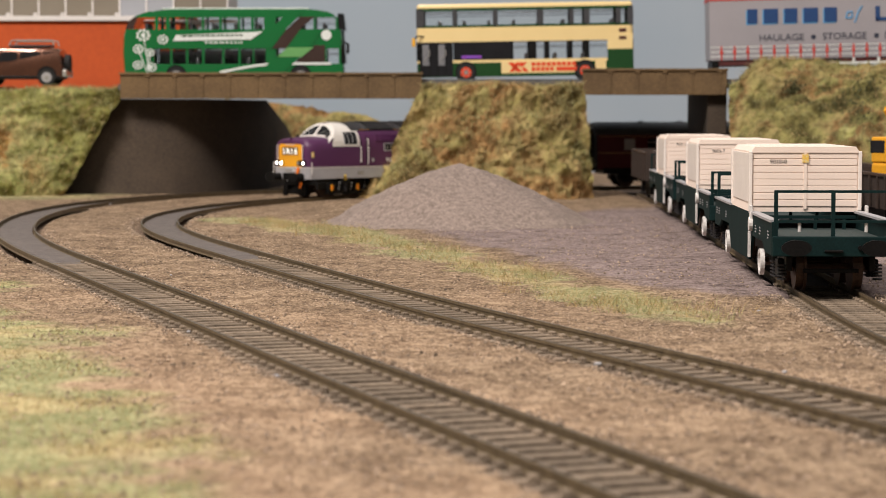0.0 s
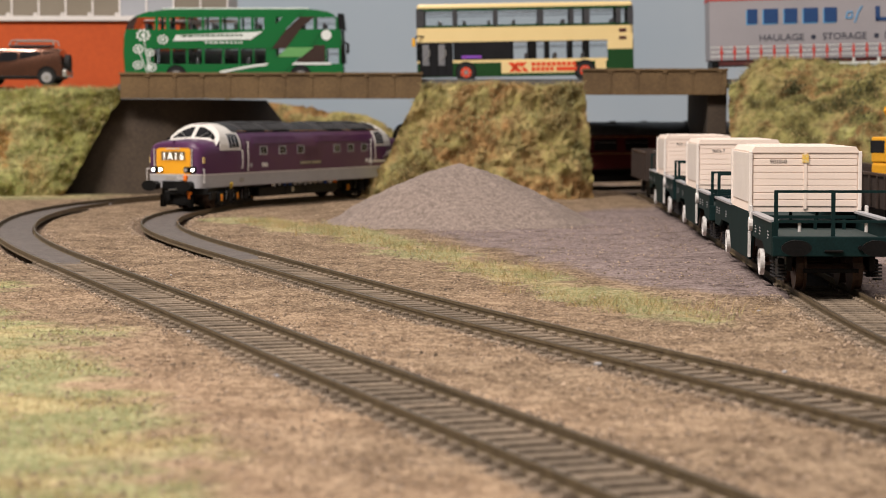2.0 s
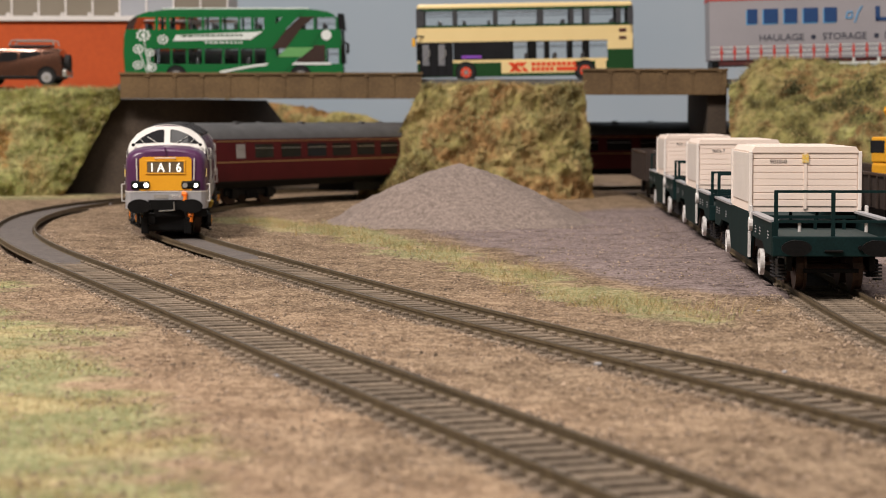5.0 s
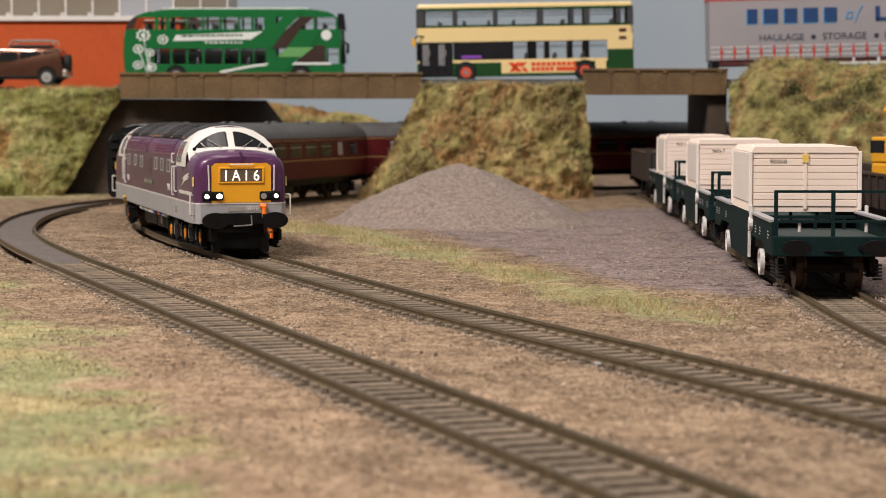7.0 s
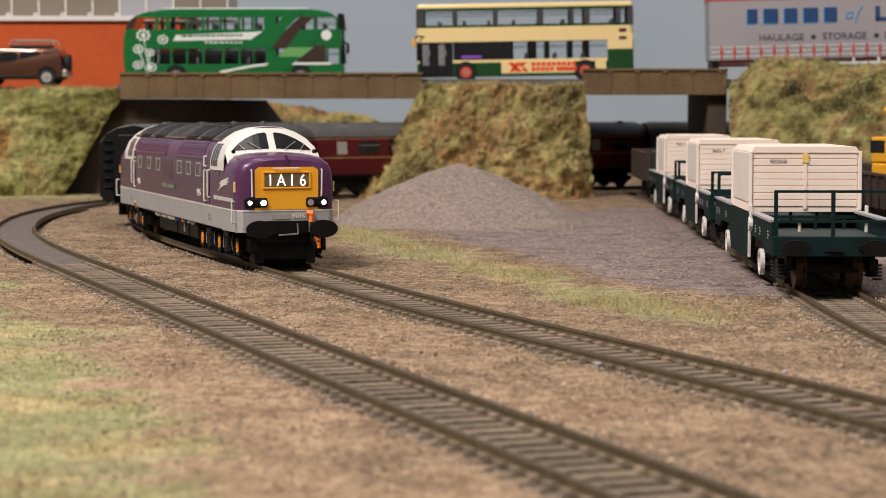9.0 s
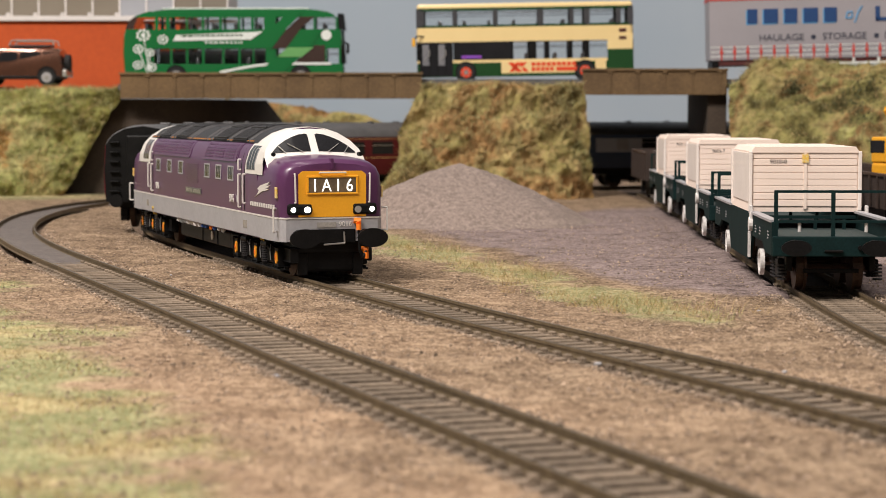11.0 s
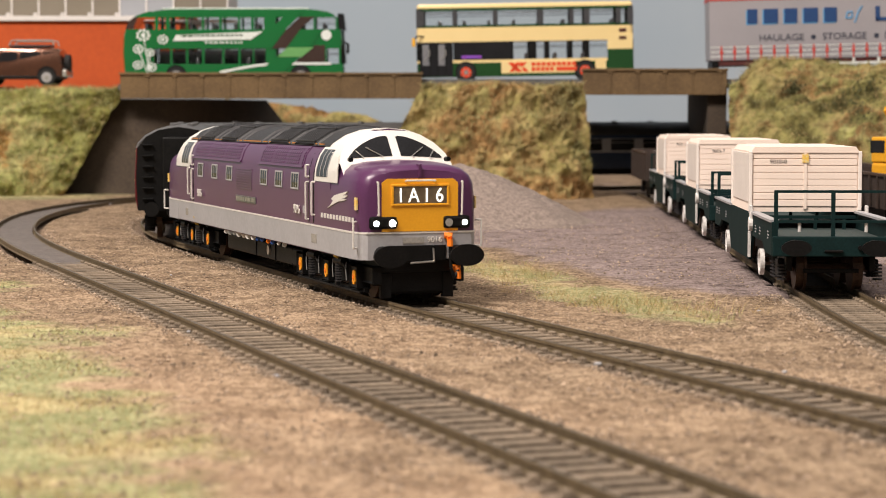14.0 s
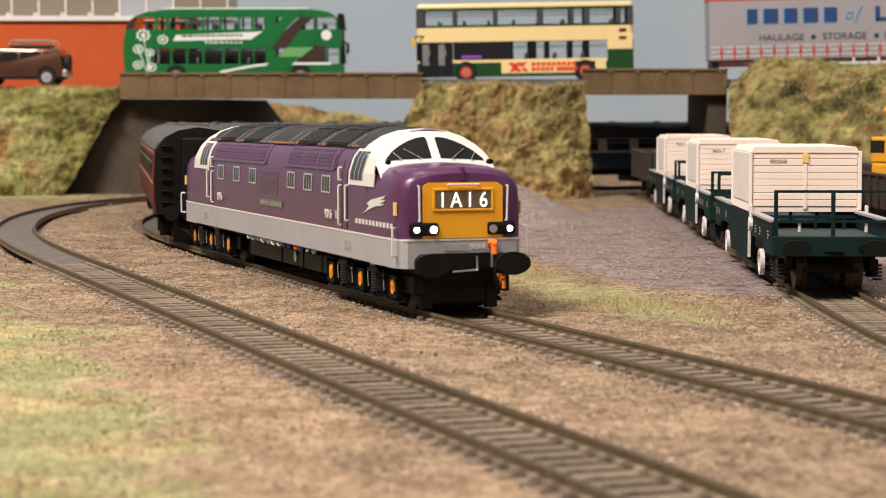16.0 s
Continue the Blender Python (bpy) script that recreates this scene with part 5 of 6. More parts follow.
        for sy in (-1, 1):
            cyl(bm, (x, sy * 7.3, 6.6), (x, sy * 9.6, 6.6), 6.4, 24)
            cyl(bm, (x, sy * 6.6, 6.6), (x, sy * 7.3, 6.6), 7.2, 24)
        cyl(bm, (x, -16.4, 6.6), (x, 16.4, 6.6), 1.2, 8)
        ws = part("wheelset", bm, M["rust"], root, "brown metal wheels and axle")
        for sy in (-1, 1):
            bm = box(bmesh.new(), x - 6, x + 6, min(sy * 10.5, sy * 12.5), max(sy * 10.5, sy * 12.5), 5.0, 13.0, 0.4)
            for k in range(4):
                cyl(bm, (x - 7.5 + k * 5, sy * 13, 6.8), (x - 7.5 + k * 5, sy * 13, 12), 1.2, 8)
            part("axle_guard", bm, M["black"], root)
            # white painted outer wheel rim
            r0, r1 = 2.9, 4.0
            bm = bmesh.new()
            ringo = [[(x + r * math.cos(a * math.tau / 28), sy * yy, 6.5 + r * math.sin(a * math.tau / 28)) for a in range(28)] for r, yy in ((r0, 15.6), (r1, 15.6), (r1, 16.9), (r0, 16.9))]
            vs = [[bm.verts.new(p) for p in rr] for rr in ringo]
            for i in range(4):
                for a in range(28):
                    b = (a + 1) % 28
                    bm.faces.new((vs[i][a], vs[i][b], vs[(i + 1) % 4][b], vs[(i + 1) % 4][a]))
            for a in range(3):
                t = a * math.pi / 3
                c, q = math.cos(t) * 3.2, math.sin(t) * 3.2
                rod(bm, [(x - c, sy * 16.2, 6.5 - q), (x + c, sy * 16.2, 6.5 + q)], 0.38)
            part("wheel_rim", bm, M["wheelwhite"], ws, "white painted wheel rim")
    for x in (-73.0, 73.0):
        bm = bmesh.new()
        for sy in (-1, 1):
            cyl(bm, (x, sy * 7.3, 6.6), (x, sy * 9.6, 6.6), 6.4, 24)
            cyl(bm, (x, sy * 6.6, 6.6), (x, sy * 7.3, 6.6), 7.2, 24)
        cyl(bm, (x, -13, 6.6), (x, 13, 6.6), 1.2, 8)
        part("wheelset", bm, M["rust"], root, "brown metal wheels and axle")
        for sy in (-1, 1):
            bm = box(bmesh.new(), x - 14, x + 8, min(sy * 11.0, sy * 12.8), max(sy * 11.0, sy * 12.8), 6.0, 10.4, 0.4)
            box(bm, x - 3, x + 3, min(sy * 12.0, sy * 14.6), max(sy * 12.0, sy * 14.6), 4.0, 9.2, 0.4)
            part("bogie_side", bm, M["black"], root, "black bogie side frame")
            for xx in (x - 9.5, x - 5.8, x + 5.8):
                for k in range(5):
                    part("spring_coil", cyl(bmesh.new(), (xx, sy * 13.8, 3.4 + k * 1.0), (xx, sy * 13.8, 3.9 + k * 1.0), 1.4, 10), M["roofgrey"], root)
        part("brake_beam", boxed(x + 7.6, x + 8.8, -8, 8, 5.6, 6.8, 0.2), M["black"], root)
    part("brake_gear", boxed(-30, 30, -9, 9, 6, 13.6, 0.5), M["black"], root)
    # flask cover: box with chamfered roof and fine ribs
    F, W, z0, z1, z2 = 26.5, 16.9, 20.6, 39.7, 41.2
    prof = [(-W - 0.5, z0), (-W, 23.0), (-W, z1), (-W + 1.1, z2), (W - 1.1, z2), (W, z1), (W, 23.0), (W + 0.5, z0)]
    bm = loft(bmesh.new(), [[(x, y, z) for y, z in prof] for x in (-F, F)])
    cover = part("flask_cover", bm, M["flask"], root, "cream ribbed flask cover")
    for d in (-1, 1):
        for k in range(8):
            z = 22.4 + k * 2.15
            part("rib", boxed(min(d * F, d * (F + 0.3)), max(d * F, d * (F + 0.3)), -W + 0.6, W - 0.6, z, z + 1.97, 0.1), M["flask"], cover)
        part("end_post", boxed(min(d * F, d * (F + 0.55)), max(d * F, d * (F + 0.55)), -0.5, 0.5, z0 + 1, z1), M["flask"], cover)
        bm = plate(bmesh.new(), [(d * (F + 0.35), y, z) for y, z in [(-W, z1 - 0.4), (W, z1 - 0.4), (W - 1.1, z2), (-W + 1.1, z2)]], (d * 0.25, 0, 0))
        part("gable", bm, M["flask"], cover)
        part("warning_label", boxed(min(d * F, d * (F + 0.75)), max(d * F, d * (F + 0.75)), -1.0, 1.0, 36.2, 38.8), M["warn"], cover, "small yellow warning label")
        if code:
            lettering("cover_number", code, 1.9, M["black"], cover, mpose(d * (F + 0.34), -d * 8.5, 36.45, 90, 0, 90 * d), depth=0.04)
    for sy in (-1, 1):
        part("cover_side", boxed(-F + 0.8, F - 0.8, min(sy * W, sy * (W + 0.3)), max(sy * W, sy * (W + 0.3)), 23.4, z1 - 0.6, 0.1), M["flaskedge"], cover, "smooth off white cover side")
        for x in (-F, F):
            part("corner_post", boxed(x - 0.7, x + 0.7, min(sy * (W - 0.3), sy * (W + 0.8)), max(sy * (W - 0.3), sy * (W + 0.8)), 21, z1, 0.15), M["flaskedge"], cover)
    for x in (-18, -9, 0, 9, 18):
        part("roof_batten", boxed(x - 0.6, x + 0.6, -W + 3.4, W - 3.4, z2, z2 + 0.35), M["flaskedge"], cover)
    return root


def on_siding(tr, s, flip=False):
    x, y, th = tr.at(s)
    return mpose(x, y, 0, 0, 0, math.degrees(th) + (0 if flip else 180))


for code, yy in (("9018-0", 640), ("9005-7", 835), ("9021-0", 1028)):
    w = flask_wagon(code)
    w.matrix_basis = on_siding(siding, yy - 240)


def open_wagon(label, load, L=54.0, top=31.0):
    root = thing("open_wagon", label, "railway wagon", "brown open wagons")
    prof = [(-16.5, 13.0), (-17.2, 22.0), (-17.2, top), (-16.2, top), (-16.2, 16.0), (16.2, 16.0), (16.2, top), (17.2, top), (17.2, 22.0), (16.5, 13.0)]
    part("body", loft(bmesh.new(), [[(x, y, z) for y, z in prof] for x in (-L, L)]), M["wagonbrown"], root, "weathered brown wagon body")
    for d in (-1, 1):
        part("end_board", boxed(min(d * L, d * (L + 1)), max(d * L, d * (L + 1)), -17.2, 17.2, 13, top + 1, 0.2), M["wagonbrown"], root)
        for sy in (-1, 1):
            bm = cyl(bmesh.new(), (d * (L + 1), sy * 11, 13), (d * (L + 7), sy * 11, 13), 1.7, 10)
            cyl(bm, (d * (L + 6), sy * 11, 13), (d * (L + 7), sy * 11, 13), 3, 12)
            part("buffer", bm, M["rust"], root)
    for sy in (-1, 1):
        for k in range(9):
            x = -L + 4 + k * (2 * L - 8) / 8
            part("side_rib", boxed(x - 0.8, x + 0.8, min(sy * 17.1, sy * 18.2), max(sy * 17.1, sy * 18.2), 13, top - 0.5, 0.2), M["wagonbrown"], root)
        part("top_rail", boxed(-L, L, min(sy * 16, sy * 18), max(sy * 16, sy * 18), top - 0.6, top + 0.6, 0.2), M["rust"], root)
    part("underframe", boxed(-L, L, -11, 11, 8, 13.2), M["black"], root)
    for x in (-L * 0.55, L * 0.55):
        bm = bmesh.new()
        for sy in (-1, 1):
            cyl(bm, (x, sy * 7.3, 6.6), (x, sy * 9.6, 6.6), 6.5, 20)
            box(bm, x - 4, x + 4, min(sy * 11, sy * 13), max(sy * 11, sy * 13), 4, 12)
        part("wheelset", bm, M["black"], root)
    if load:
        def fn(u, v):
            x, y = (u - 0.5) * 2 * (L - 1), (v - 0.5) * 32
            return np.stack([x, y, top - 3.2 + 4.0 * np.sin(u * math.pi) ** 0.5 * np.sin(v * math.pi) + nz(x, y, 0 * x, 6, 3) * 1.3], 1)
        part_ob = grid_mesh("load", 50, 20, fn, M["load"], root)
        part_ob["label"] = "heaped pale grey load"
    return root


open_wagon("brown open wagon with a heaped grey load", True, 52, 29.5).matrix_basis = on_siding(siding, 960)
open_wagon("brown ribbed open wagon beside the bank", False, 62, 27).matrix_basis = on_siding(siding2, 240)
open_wagon("brown ribbed open wagon further along the bank", False, 62, 27).matrix_basis = on_siding(siding2, 385)


def digger():
    root = thing("excavator", "yellow toy excavator standing in a brown wagon", "excavator")
    part("tracks", boxed(-9, 9, -11, 11, 16, 21, 1.2), M["black"], root)
    part("house", box(bmesh.new(), -10, 8, -9, 9, 21.4, 31, 1.4), M["digger"], root, "yellow engine house")
    part("cab", box(bmesh.new(), -10, -1, 0, 9, 30.8, 42, 0.8), M["digger"], root, "yellow cab")
    part("cab_window", boxed(-10.2, -1.8, 1.0, 9.2, 35, 40.5, 0.3), M["glass"], root)
    bm = bmesh.new()
    for a, b, w in (((4, -3, 29), (-7, 3, 54), 1.6), ((-7, 3, 54), (18, 3, 50), 1.5), ((18, 3, 50), (29, 3, 40), 1.5)):
        cyl(bm, a, b, w, 8)
    part("boom", bm, M["digger"], root, "yellow folded boom")
    part("bucket", box(bmesh.new(), 26, 33, -1.5, 7.5, 33, 40, 1.2), M["digger"], root, "yellow bucket")
    for k in range(6):
        part("hose", cyl(bmesh.new(), (-8 + k * 3, -9.2, 24), (-7 + k * 3, -9.8, 29), 0.6, 6), M["brass"], root)
    return root


digger().matrix_basis = mpose(200, 846, 0, 0, 0, 35)


# ---------------------------------------------------------------- road vehicles (x along, front at -x or +x; near side is -y)
def wheel(root, x, y, r, hub, w=4.0):
    wl = part("wheel", cyl(bmesh.new(), (x, y, r), (x, y + w, r), r, 26), M["tyre"], root, "black tyre")
    if y > 0:
        y += w
    o = -1 if y > 0 else 1
    part("rim", cyl(bmesh.new(), (x, y - o * 0.15, r), (x, y + o, r), r * 0.62, 22), M[hub], wl, "wheel rim")
    bm = cyl(bmesh.new(), (x, y - o * 0.4, r), (x, y + o * 0.5, r), r * 0.26, 12)
    for k in range(6):
        a = k * math.tau / 6
        cyl(bm, (x + math.cos(a) * r * 0.44, y - o * 0.35, r + math.sin(a) * r * 0.44), (x + math.cos(a) * r * 0.44, y, r + math.sin(a) * r * 0.44), r * 0.09, 6)
    part("hub", bm, M["steel"], wl)


def deck_level(root, L, W, z0, z1, posts, pillar, rows):
    """One glazed storey: pillars, panes with thin bars, seat backs inside."""
    for y0, sy in ((-W, -1), (W, 1)):
        for xa, xb in posts:
            part("pillar", boxed(xa, xb, min(y0, y0 - sy * 1.0), max(y0, y0 - sy * 1.0), z0, z1), M[pillar], root)
        for (_, xa), (xb, _) in zip(posts[:-1], posts[1:]):
            p = part("window_pane", boxed(xa, xb, y0 - sy * 0.5 - 0.1, y0 - sy * 0.5 + 0.1, z0, z1), M["pane"], root, "clear window pane")
            p.visible_shadow = False
            part("window_bar", boxed(xa, xb, min(y0, y0 - sy * 0.6), max(y0, y0 - sy * 0.6), z1 - 3.6, z1 - 3.2), M["seat"], p)
    for k in range(rows):
        x = -L / 2 + 16 + k * (L - 30) / max(rows - 1, 1)
        for y in (-W * 0.55, W * 0.55):
            part("seat", box(bmesh.new(), x - 1.2, x + 1.2, y - 5, y + 5, z0 - 2, z0 + 4.4, 0.8), M["seat"], root, "dark seat back")


def bus_shell(root, L, W, paint_rows):
    """Solid bands of the body: (z0, z1, material, name)."""
    for z0, z1, m, name in paint_rows:
        bm = box(bmesh.new(), -L / 2, L / 2, -W, W, z0, z1)
        es = [e for e in bm.edges if abs(e.verts[0].co.z - e.verts[1].co.z) > 0.1]
        bmesh.ops.bevel(bm, geom=es, offset=3.0, segments=4, affect="EDGES", profile=0.5)
        part(name, bm, M[m], root, smooth=True)


def cream_bus():
    root = thing("double_decker_bus", "cream and dark green double decker bus on the bridge", "bus", "buses on the road")
    L, W = 150.0, 16.5
    bus_shell(root, L, W, [(3.0, 12.5, "busdark", "skirt"), (12.5, 14.6, "buscream", "lower_band"), (27.0, 37.2, "buscream", "middle_band"), (36.9, 38.6, "busdark", "trim_line"), (48.5, 50.4, "busdark", "trim_line")])
    bm = box(bmesh.new(), -L / 2 + 0.6, L / 2 - 0.6, -W, W, 50.4, 53.4)
    bmesh.ops.bevel(bm, geom=[e for e in bm.edges if e.calc_length() > 0 and max(v.co.z for v in e.verts) > 53], offset=1.6, segments=3, affect="EDGES", profile=0.5)
    part("roof", bm, M["buscream"], root, "cream roof", smooth=True)
    deck_level(root, L, W, 37.5, 49.7, [(-75, -69.5), (-50, -47), (-22, -18.5), (9, 13), (31, 34), (41, 45), (63, 66.5), (71, 75)], "seat", 8)
    deck_level(root, L, W, 14.6, 27.0, [(-75, -73.5), (-68, -66.5), (-60, -58), (-49.5, -48), (-22, -8), (2, 8), (14, 17), (30, 33), (41, 44.5), (60, 64), (72, 75)], "black", 7)
    part("interior_floor", boxed(-L / 2 + 3, L / 2 - 3, -W + 1, W - 1, 36.0, 36.8), M["seat"], root)
    for x0, x1, z0, z1, m, n in ((-49, -9, 14.6, 27.0, "glass", "dark_window"), (-73, -50, 3.5, 27.0, "glass", "entrance_door"), (57, 75, 3.6, 20.5, "busdark", "engine_panel"), (57, 74.5, 20.5, 31, "buscream", "rear_panel"), (-35, -17, 5.6, 12.0, "busdark", "skirt_panel"), (-16.5, 34.5, 4.8, 12.8, "buscream", "skirt_panel"), (48.5, 56, 6.0, 12.8, "buscream", "skirt_panel")):
        p = part(n, boxed(x0, x1, -W - 0.22, -W + 0.4, z0, z1, 0.1), M[m], root)
        if n == "entrance_door":
            for xx in (-72, -66.5, -61, -55.5):
                part("door_leaf", boxed(xx, xx + 0.8, -W - 0.5, -W - 0.1, 4, 26.5), M["black"], p, "black door frame")
            for xx in (-71.0, -60.0):
                part("door_pane", boxed(xx, xx + 4.6, -W - 0.42, -W - 0.1, 11, 25.4, 0.1), M["doorpane"], p, "pale grey door pane")
            for xx in (-70, -59):
                part("handrail", rod(bmesh.new(), [(xx, -W - 0.5, 14), (xx + 4, -W - 0.6, 18), (xx + 4, -W - 0.6, 22)], 0.35), M["steel"], p)
    part("line_panel", boxed(-44, -30, -W - 0.4, -W, 15.6, 17.6), M["purplepanel"], root, "small purple and pink strip")
    # red emblem shape and plain bars for the name
    bm = bmesh.new()
    for a in ([(-1, 12.3), (3, 12.3), (9, 5.9), (5, 5.9)], [(5, 12.3), (8, 12.3), (3, 5.9), (0, 5.9)], [(8, 12.3), (12.5, 12.3), (9.5, 9.5), (6.5, 9.5)], [(8.5, 8.8), (11, 8.8), (13.5, 5.9), (10, 5.9)]):
        plate(bm, [(x - 11, -W - 0.5, z) for x, z in a], (0, 0.4, 0))
    part("emblem", bm, M["busred"], root, "red chevron emblem")
    for k in range(9):
        part("name_bar", boxed(4.4 + k * 3.5, 7.2 + k * 3.5, -W - 0.4, -W, 9.6, 12.3, 0.1), M["busred"], root, "plain red name bar")
    for k in range(5):
        part("name_bar", boxed(4.4 + k * 3.2, 7.0 + k * 3.2, -W - 0.4, -W, 6.1, 8.8, 0.1), M["busred"], root, "plain red name bar")
    part("name_bar", boxed(21.5, 36, -W - 0.4, -W, 6.1, 8.8, 0.1), M["busred"], root, "plain red name bar")
    for z in (27.9, 22.6):
        bm = bmesh.new()
        for k in range(4):
            box(bm, 65, 70, -W - 0.5, -W, z + 4.5 + k * 0.6, z + 4.9 + k * 0.6)
        part("air_grille", bm, M["chassis"], root)
    for x in (-41, 41.5):
        part("wheel_arch", cyl(bmesh.new(), (x, -W - 0.3, 6.2), (x, -W + 1, 6.2), 7.4, 28), M["black"], root)
        wheel(root, x, -W - 0.4, 6.0, "busred")
        wheel(root, x, W - 4, 6.0, "busred")
    part("front_glass", boxed(-L / 2 - 0.2, -L / 2 + 0.6, -W + 2, W - 2, 15, 26.5, 0.2), M["glass"], root)
    part("front_glass", boxed(-L / 2 - 0.2, -L / 2 + 0.6, -W + 2, W - 2, 37.8, 49.4, 0.2), M["glass"], root)
    bm = rod(bmesh.new(), [(-70, -W, 31), (-74, -W - 3, 31.4), (-77, -W - 3.5, 29)], 0.5)
    mir = part("mirror_arm", bm, M["black"], root)
    part("mirror", box(bmesh.new(), -78, -75.6, -W - 5, -W - 2.5, 24, 30, 0.6), M["amber"], mir, "amber backed mirror")
    return root


def green_bus():
    root = thing("double_decker_bus", "bright green double decker bus with white flower pattern", "bus", "buses on the road")
    L, W = 153.0, 16.5
    def ends(z):
        """Rear and front of the rounded side outline at height z."""
        xl = np.interp(z, [3, 10, 22, 33, 40, 44, 47.5, 50, 51.6, 52.4], [-74, -76.5, -77.2, -76.6, -74.8, -72.2, -68, -61, -52, -44])
        xr = np.interp(z, [3, 10, 20, 27, 28, 34, 41, 46, 49, 51, 52.4], [76, 76.6, 75.2, 74.6, 75.6, 75.2, 73.8, 71.8, 68.5, 63, 52])
        return float(xl), float(xr)

    def band(name, z0, z1, lab="", x0=None, x1=None, n=8):
        zs = [z0 + (z1 - z0) * k / n for k in range(n + 1)]
        outline = [(ends(z)[0] if x0 is None else x0, z) for z in zs] + [(ends(z)[1] if x1 is None else x1, z) for z in zs[::-1]]
        secs = []
        for y, k, dz in ((-W, 0.985, 1.1), (-W + 1.2, 0.995, 0.35), (-W + 4, 1.0, 0.0), (W - 4, 1.0, 0.0), (W - 1.2, 0.995, 0.35), (W, 0.985, 1.1)):
            secs.append([(x * k, y, z - (dz if z > 50.5 else 0)) for x, z in outline])
        return part(name, loft(bmesh.new(), secs), M["busgreen"], root, lab, smooth=True)

    band("skirt", 3.0, 14.2)
    band("middle_band", 24.8, 38.0)
    band("roof", 46.2, 52.4, "glossy green rounded roof", n=12)
    band("tail", 14.0, 25.0, "rounded green tail", x1=-56)
    part("roof_panel", boxed(-50, 52, -W + 3.5, W - 3.5, 52.2, 53.0, 0.3), M["buswhite"], root, "white roof panel")
    deck_level(root, L, W, 38.0, 46.3, [(-54.5, -52), (-47, -44), (-33, -31.6), (-22, -20.4), (-10, -8), (3, 4.6), (12, 14), (21, 29), (55, 56.4), (70.5, 72)], "busgreen", 9)
    deck_level(root, L, W, 14.2, 24.8, [(-58, -56), (-44, -42.6), (-33, -31.6), (-22, -20.4), (-8, -6.6), (3, 4.6), (13, 14), (22, 29), (54, 56), (63, 64), (72.5, 74)], "busgreen", 8)
    part("interior_floor", boxed(-L / 2 + 3, L / 2 - 6, -W + 1, W - 1, 36.0, 36.8), M["seat"], root)
    bm = plate(bmesh.new(), [(-75.0, -W - 0.1, 38.2), (-72.2, -W - 0.1, 43.8), (-69, -W - 0.1, 46.4), (-66, -W - 0.1, 46.4), (-69.5, -W - 0.1, 38.2)], (0, 2 * W + 0.2, 0))
    part("rear_glass", bm, M["stairglass"], root, "dark wrapped rear glass")
    # diagonal stair windows and bands
    for a, m, n in (([(16, 24.8), (26, 38.0), (37, 50), (48, 50), (36, 38), (26, 24.8)], "busgreen", "diagonal_band"), ([(26.5, 24.8), (36.5, 38), (46, 46.6), (56, 46.6), (46, 38), (36, 24.8)], "stairglass", "stair_window"), ([(16, 8), (36.5, 24.8), (46, 38), (62, 38), (52, 24.8), (34, 8)], "busgreen", "diagonal_band"), ([(30, 19), (37, 25.5), (55, 25.5), (47, 19)], "buslight", "pale_band")):
        part(n, plate(bmesh.new(), [(x, -W - (0.5 if m != "buslight" else 0.8), z) for x, z in a], (0, 0.5, 0)), M[m], root)
    # panel added inside so the lower windows look grey instead of see-through
    part("interior_lining", boxed(-55, 20, W - 3.2, W - 2.4, 13.5, 24.6), M["doorpane"], root, "added grey panel behind the lower windows")
    part("cab_window", plate(bmesh.new(), [(42, -W - 0.3, 15.2), (56, -W - 0.3, 27.0), (63, -W - 0.3, 27.0), (63, -W - 0.3, 15.2)], (0, 0.5, 0)), M["stairglass"], root, "dark driver's cab window")
    bm = bmesh.new()
    plate(bm, [(-42, -W - 0.5, 30), (-40, -W - 0.5, 34), (20, -W - 0.5, 36.5), (12, -W - 0.5, 31)], (0, 0.3, 0))
    part("slogan_panel", bm, M["buswhite"], root, "white slogan panel")
    rnd = random.Random(2)
    x = -36
    while x < 6:
        w = rnd.uniform(1.2, 3.6)
        part("slogan_bar", boxed(x, x + w, -W - 0.7, -W - 0.4, 32.8 + (x + 36) * 0.015, 34.0 + (x + 36) * 0.015), M["busdark"], root, "small unreadable dark bar")
        x += w + 0.8
    x = -20
    while x < 6:
        w = rnd.uniform(1.2, 3.2)
        part("slogan_bar", boxed(x, x + w, -W - 0.5, -W - 0.2, 28.4, 29.4), M["buswhite"], root, "small unreadable white bar")
        x += w + 0.8
    # flower shapes
    bm = bmesh.new()

    def disc(cx, cz, r):
        plate(bm, [(cx + r * math.cos(k * math.tau / 12), -W - 0.45, cz + r * math.sin(k * math.tau / 12)) for k in range(12)], (0, 0.3, 0))
    for cx, cz, R in ((-62.5, 34, 5.4), (-66, 24.5, 4.2), (-58, 22, 3.6), (-66.5, 13.5, 4.0), (-57, 12, 4.0), (-49, 31, 4.2)):
        for k in range(9):
            a = k * math.tau / 9
            disc(cx + math.cos(a) * R * 0.72, cz + math.sin(a) * R * 0.62, R * 0.19)
        disc(cx, cz, R * 0.3)
    for x0, z0, x1, z1 in ((-62.5, 34, -58, 6), (-66, 24.5, -60, 8), (-58, 22, -58.5, 8)):
        rod(bm, [(x0, -W - 0.3, z0), (x1, -W - 0.3, z1)], 0.35)
    part("flower_pattern", bm, M["buswhite"], root, "white flower pattern")
    bm = bmesh.new()
    plate(bm, [(64 + 3.6 * math.cos(k * math.tau / 20), -W - 0.5, 34 + 3.6 * math.sin(k * math.tau / 20)) for k in range(20)], (0, 0.3, 0))
    part("round_emblem", bm, M["buswhite"], root, "white round emblem")
    bm = bmesh.new()
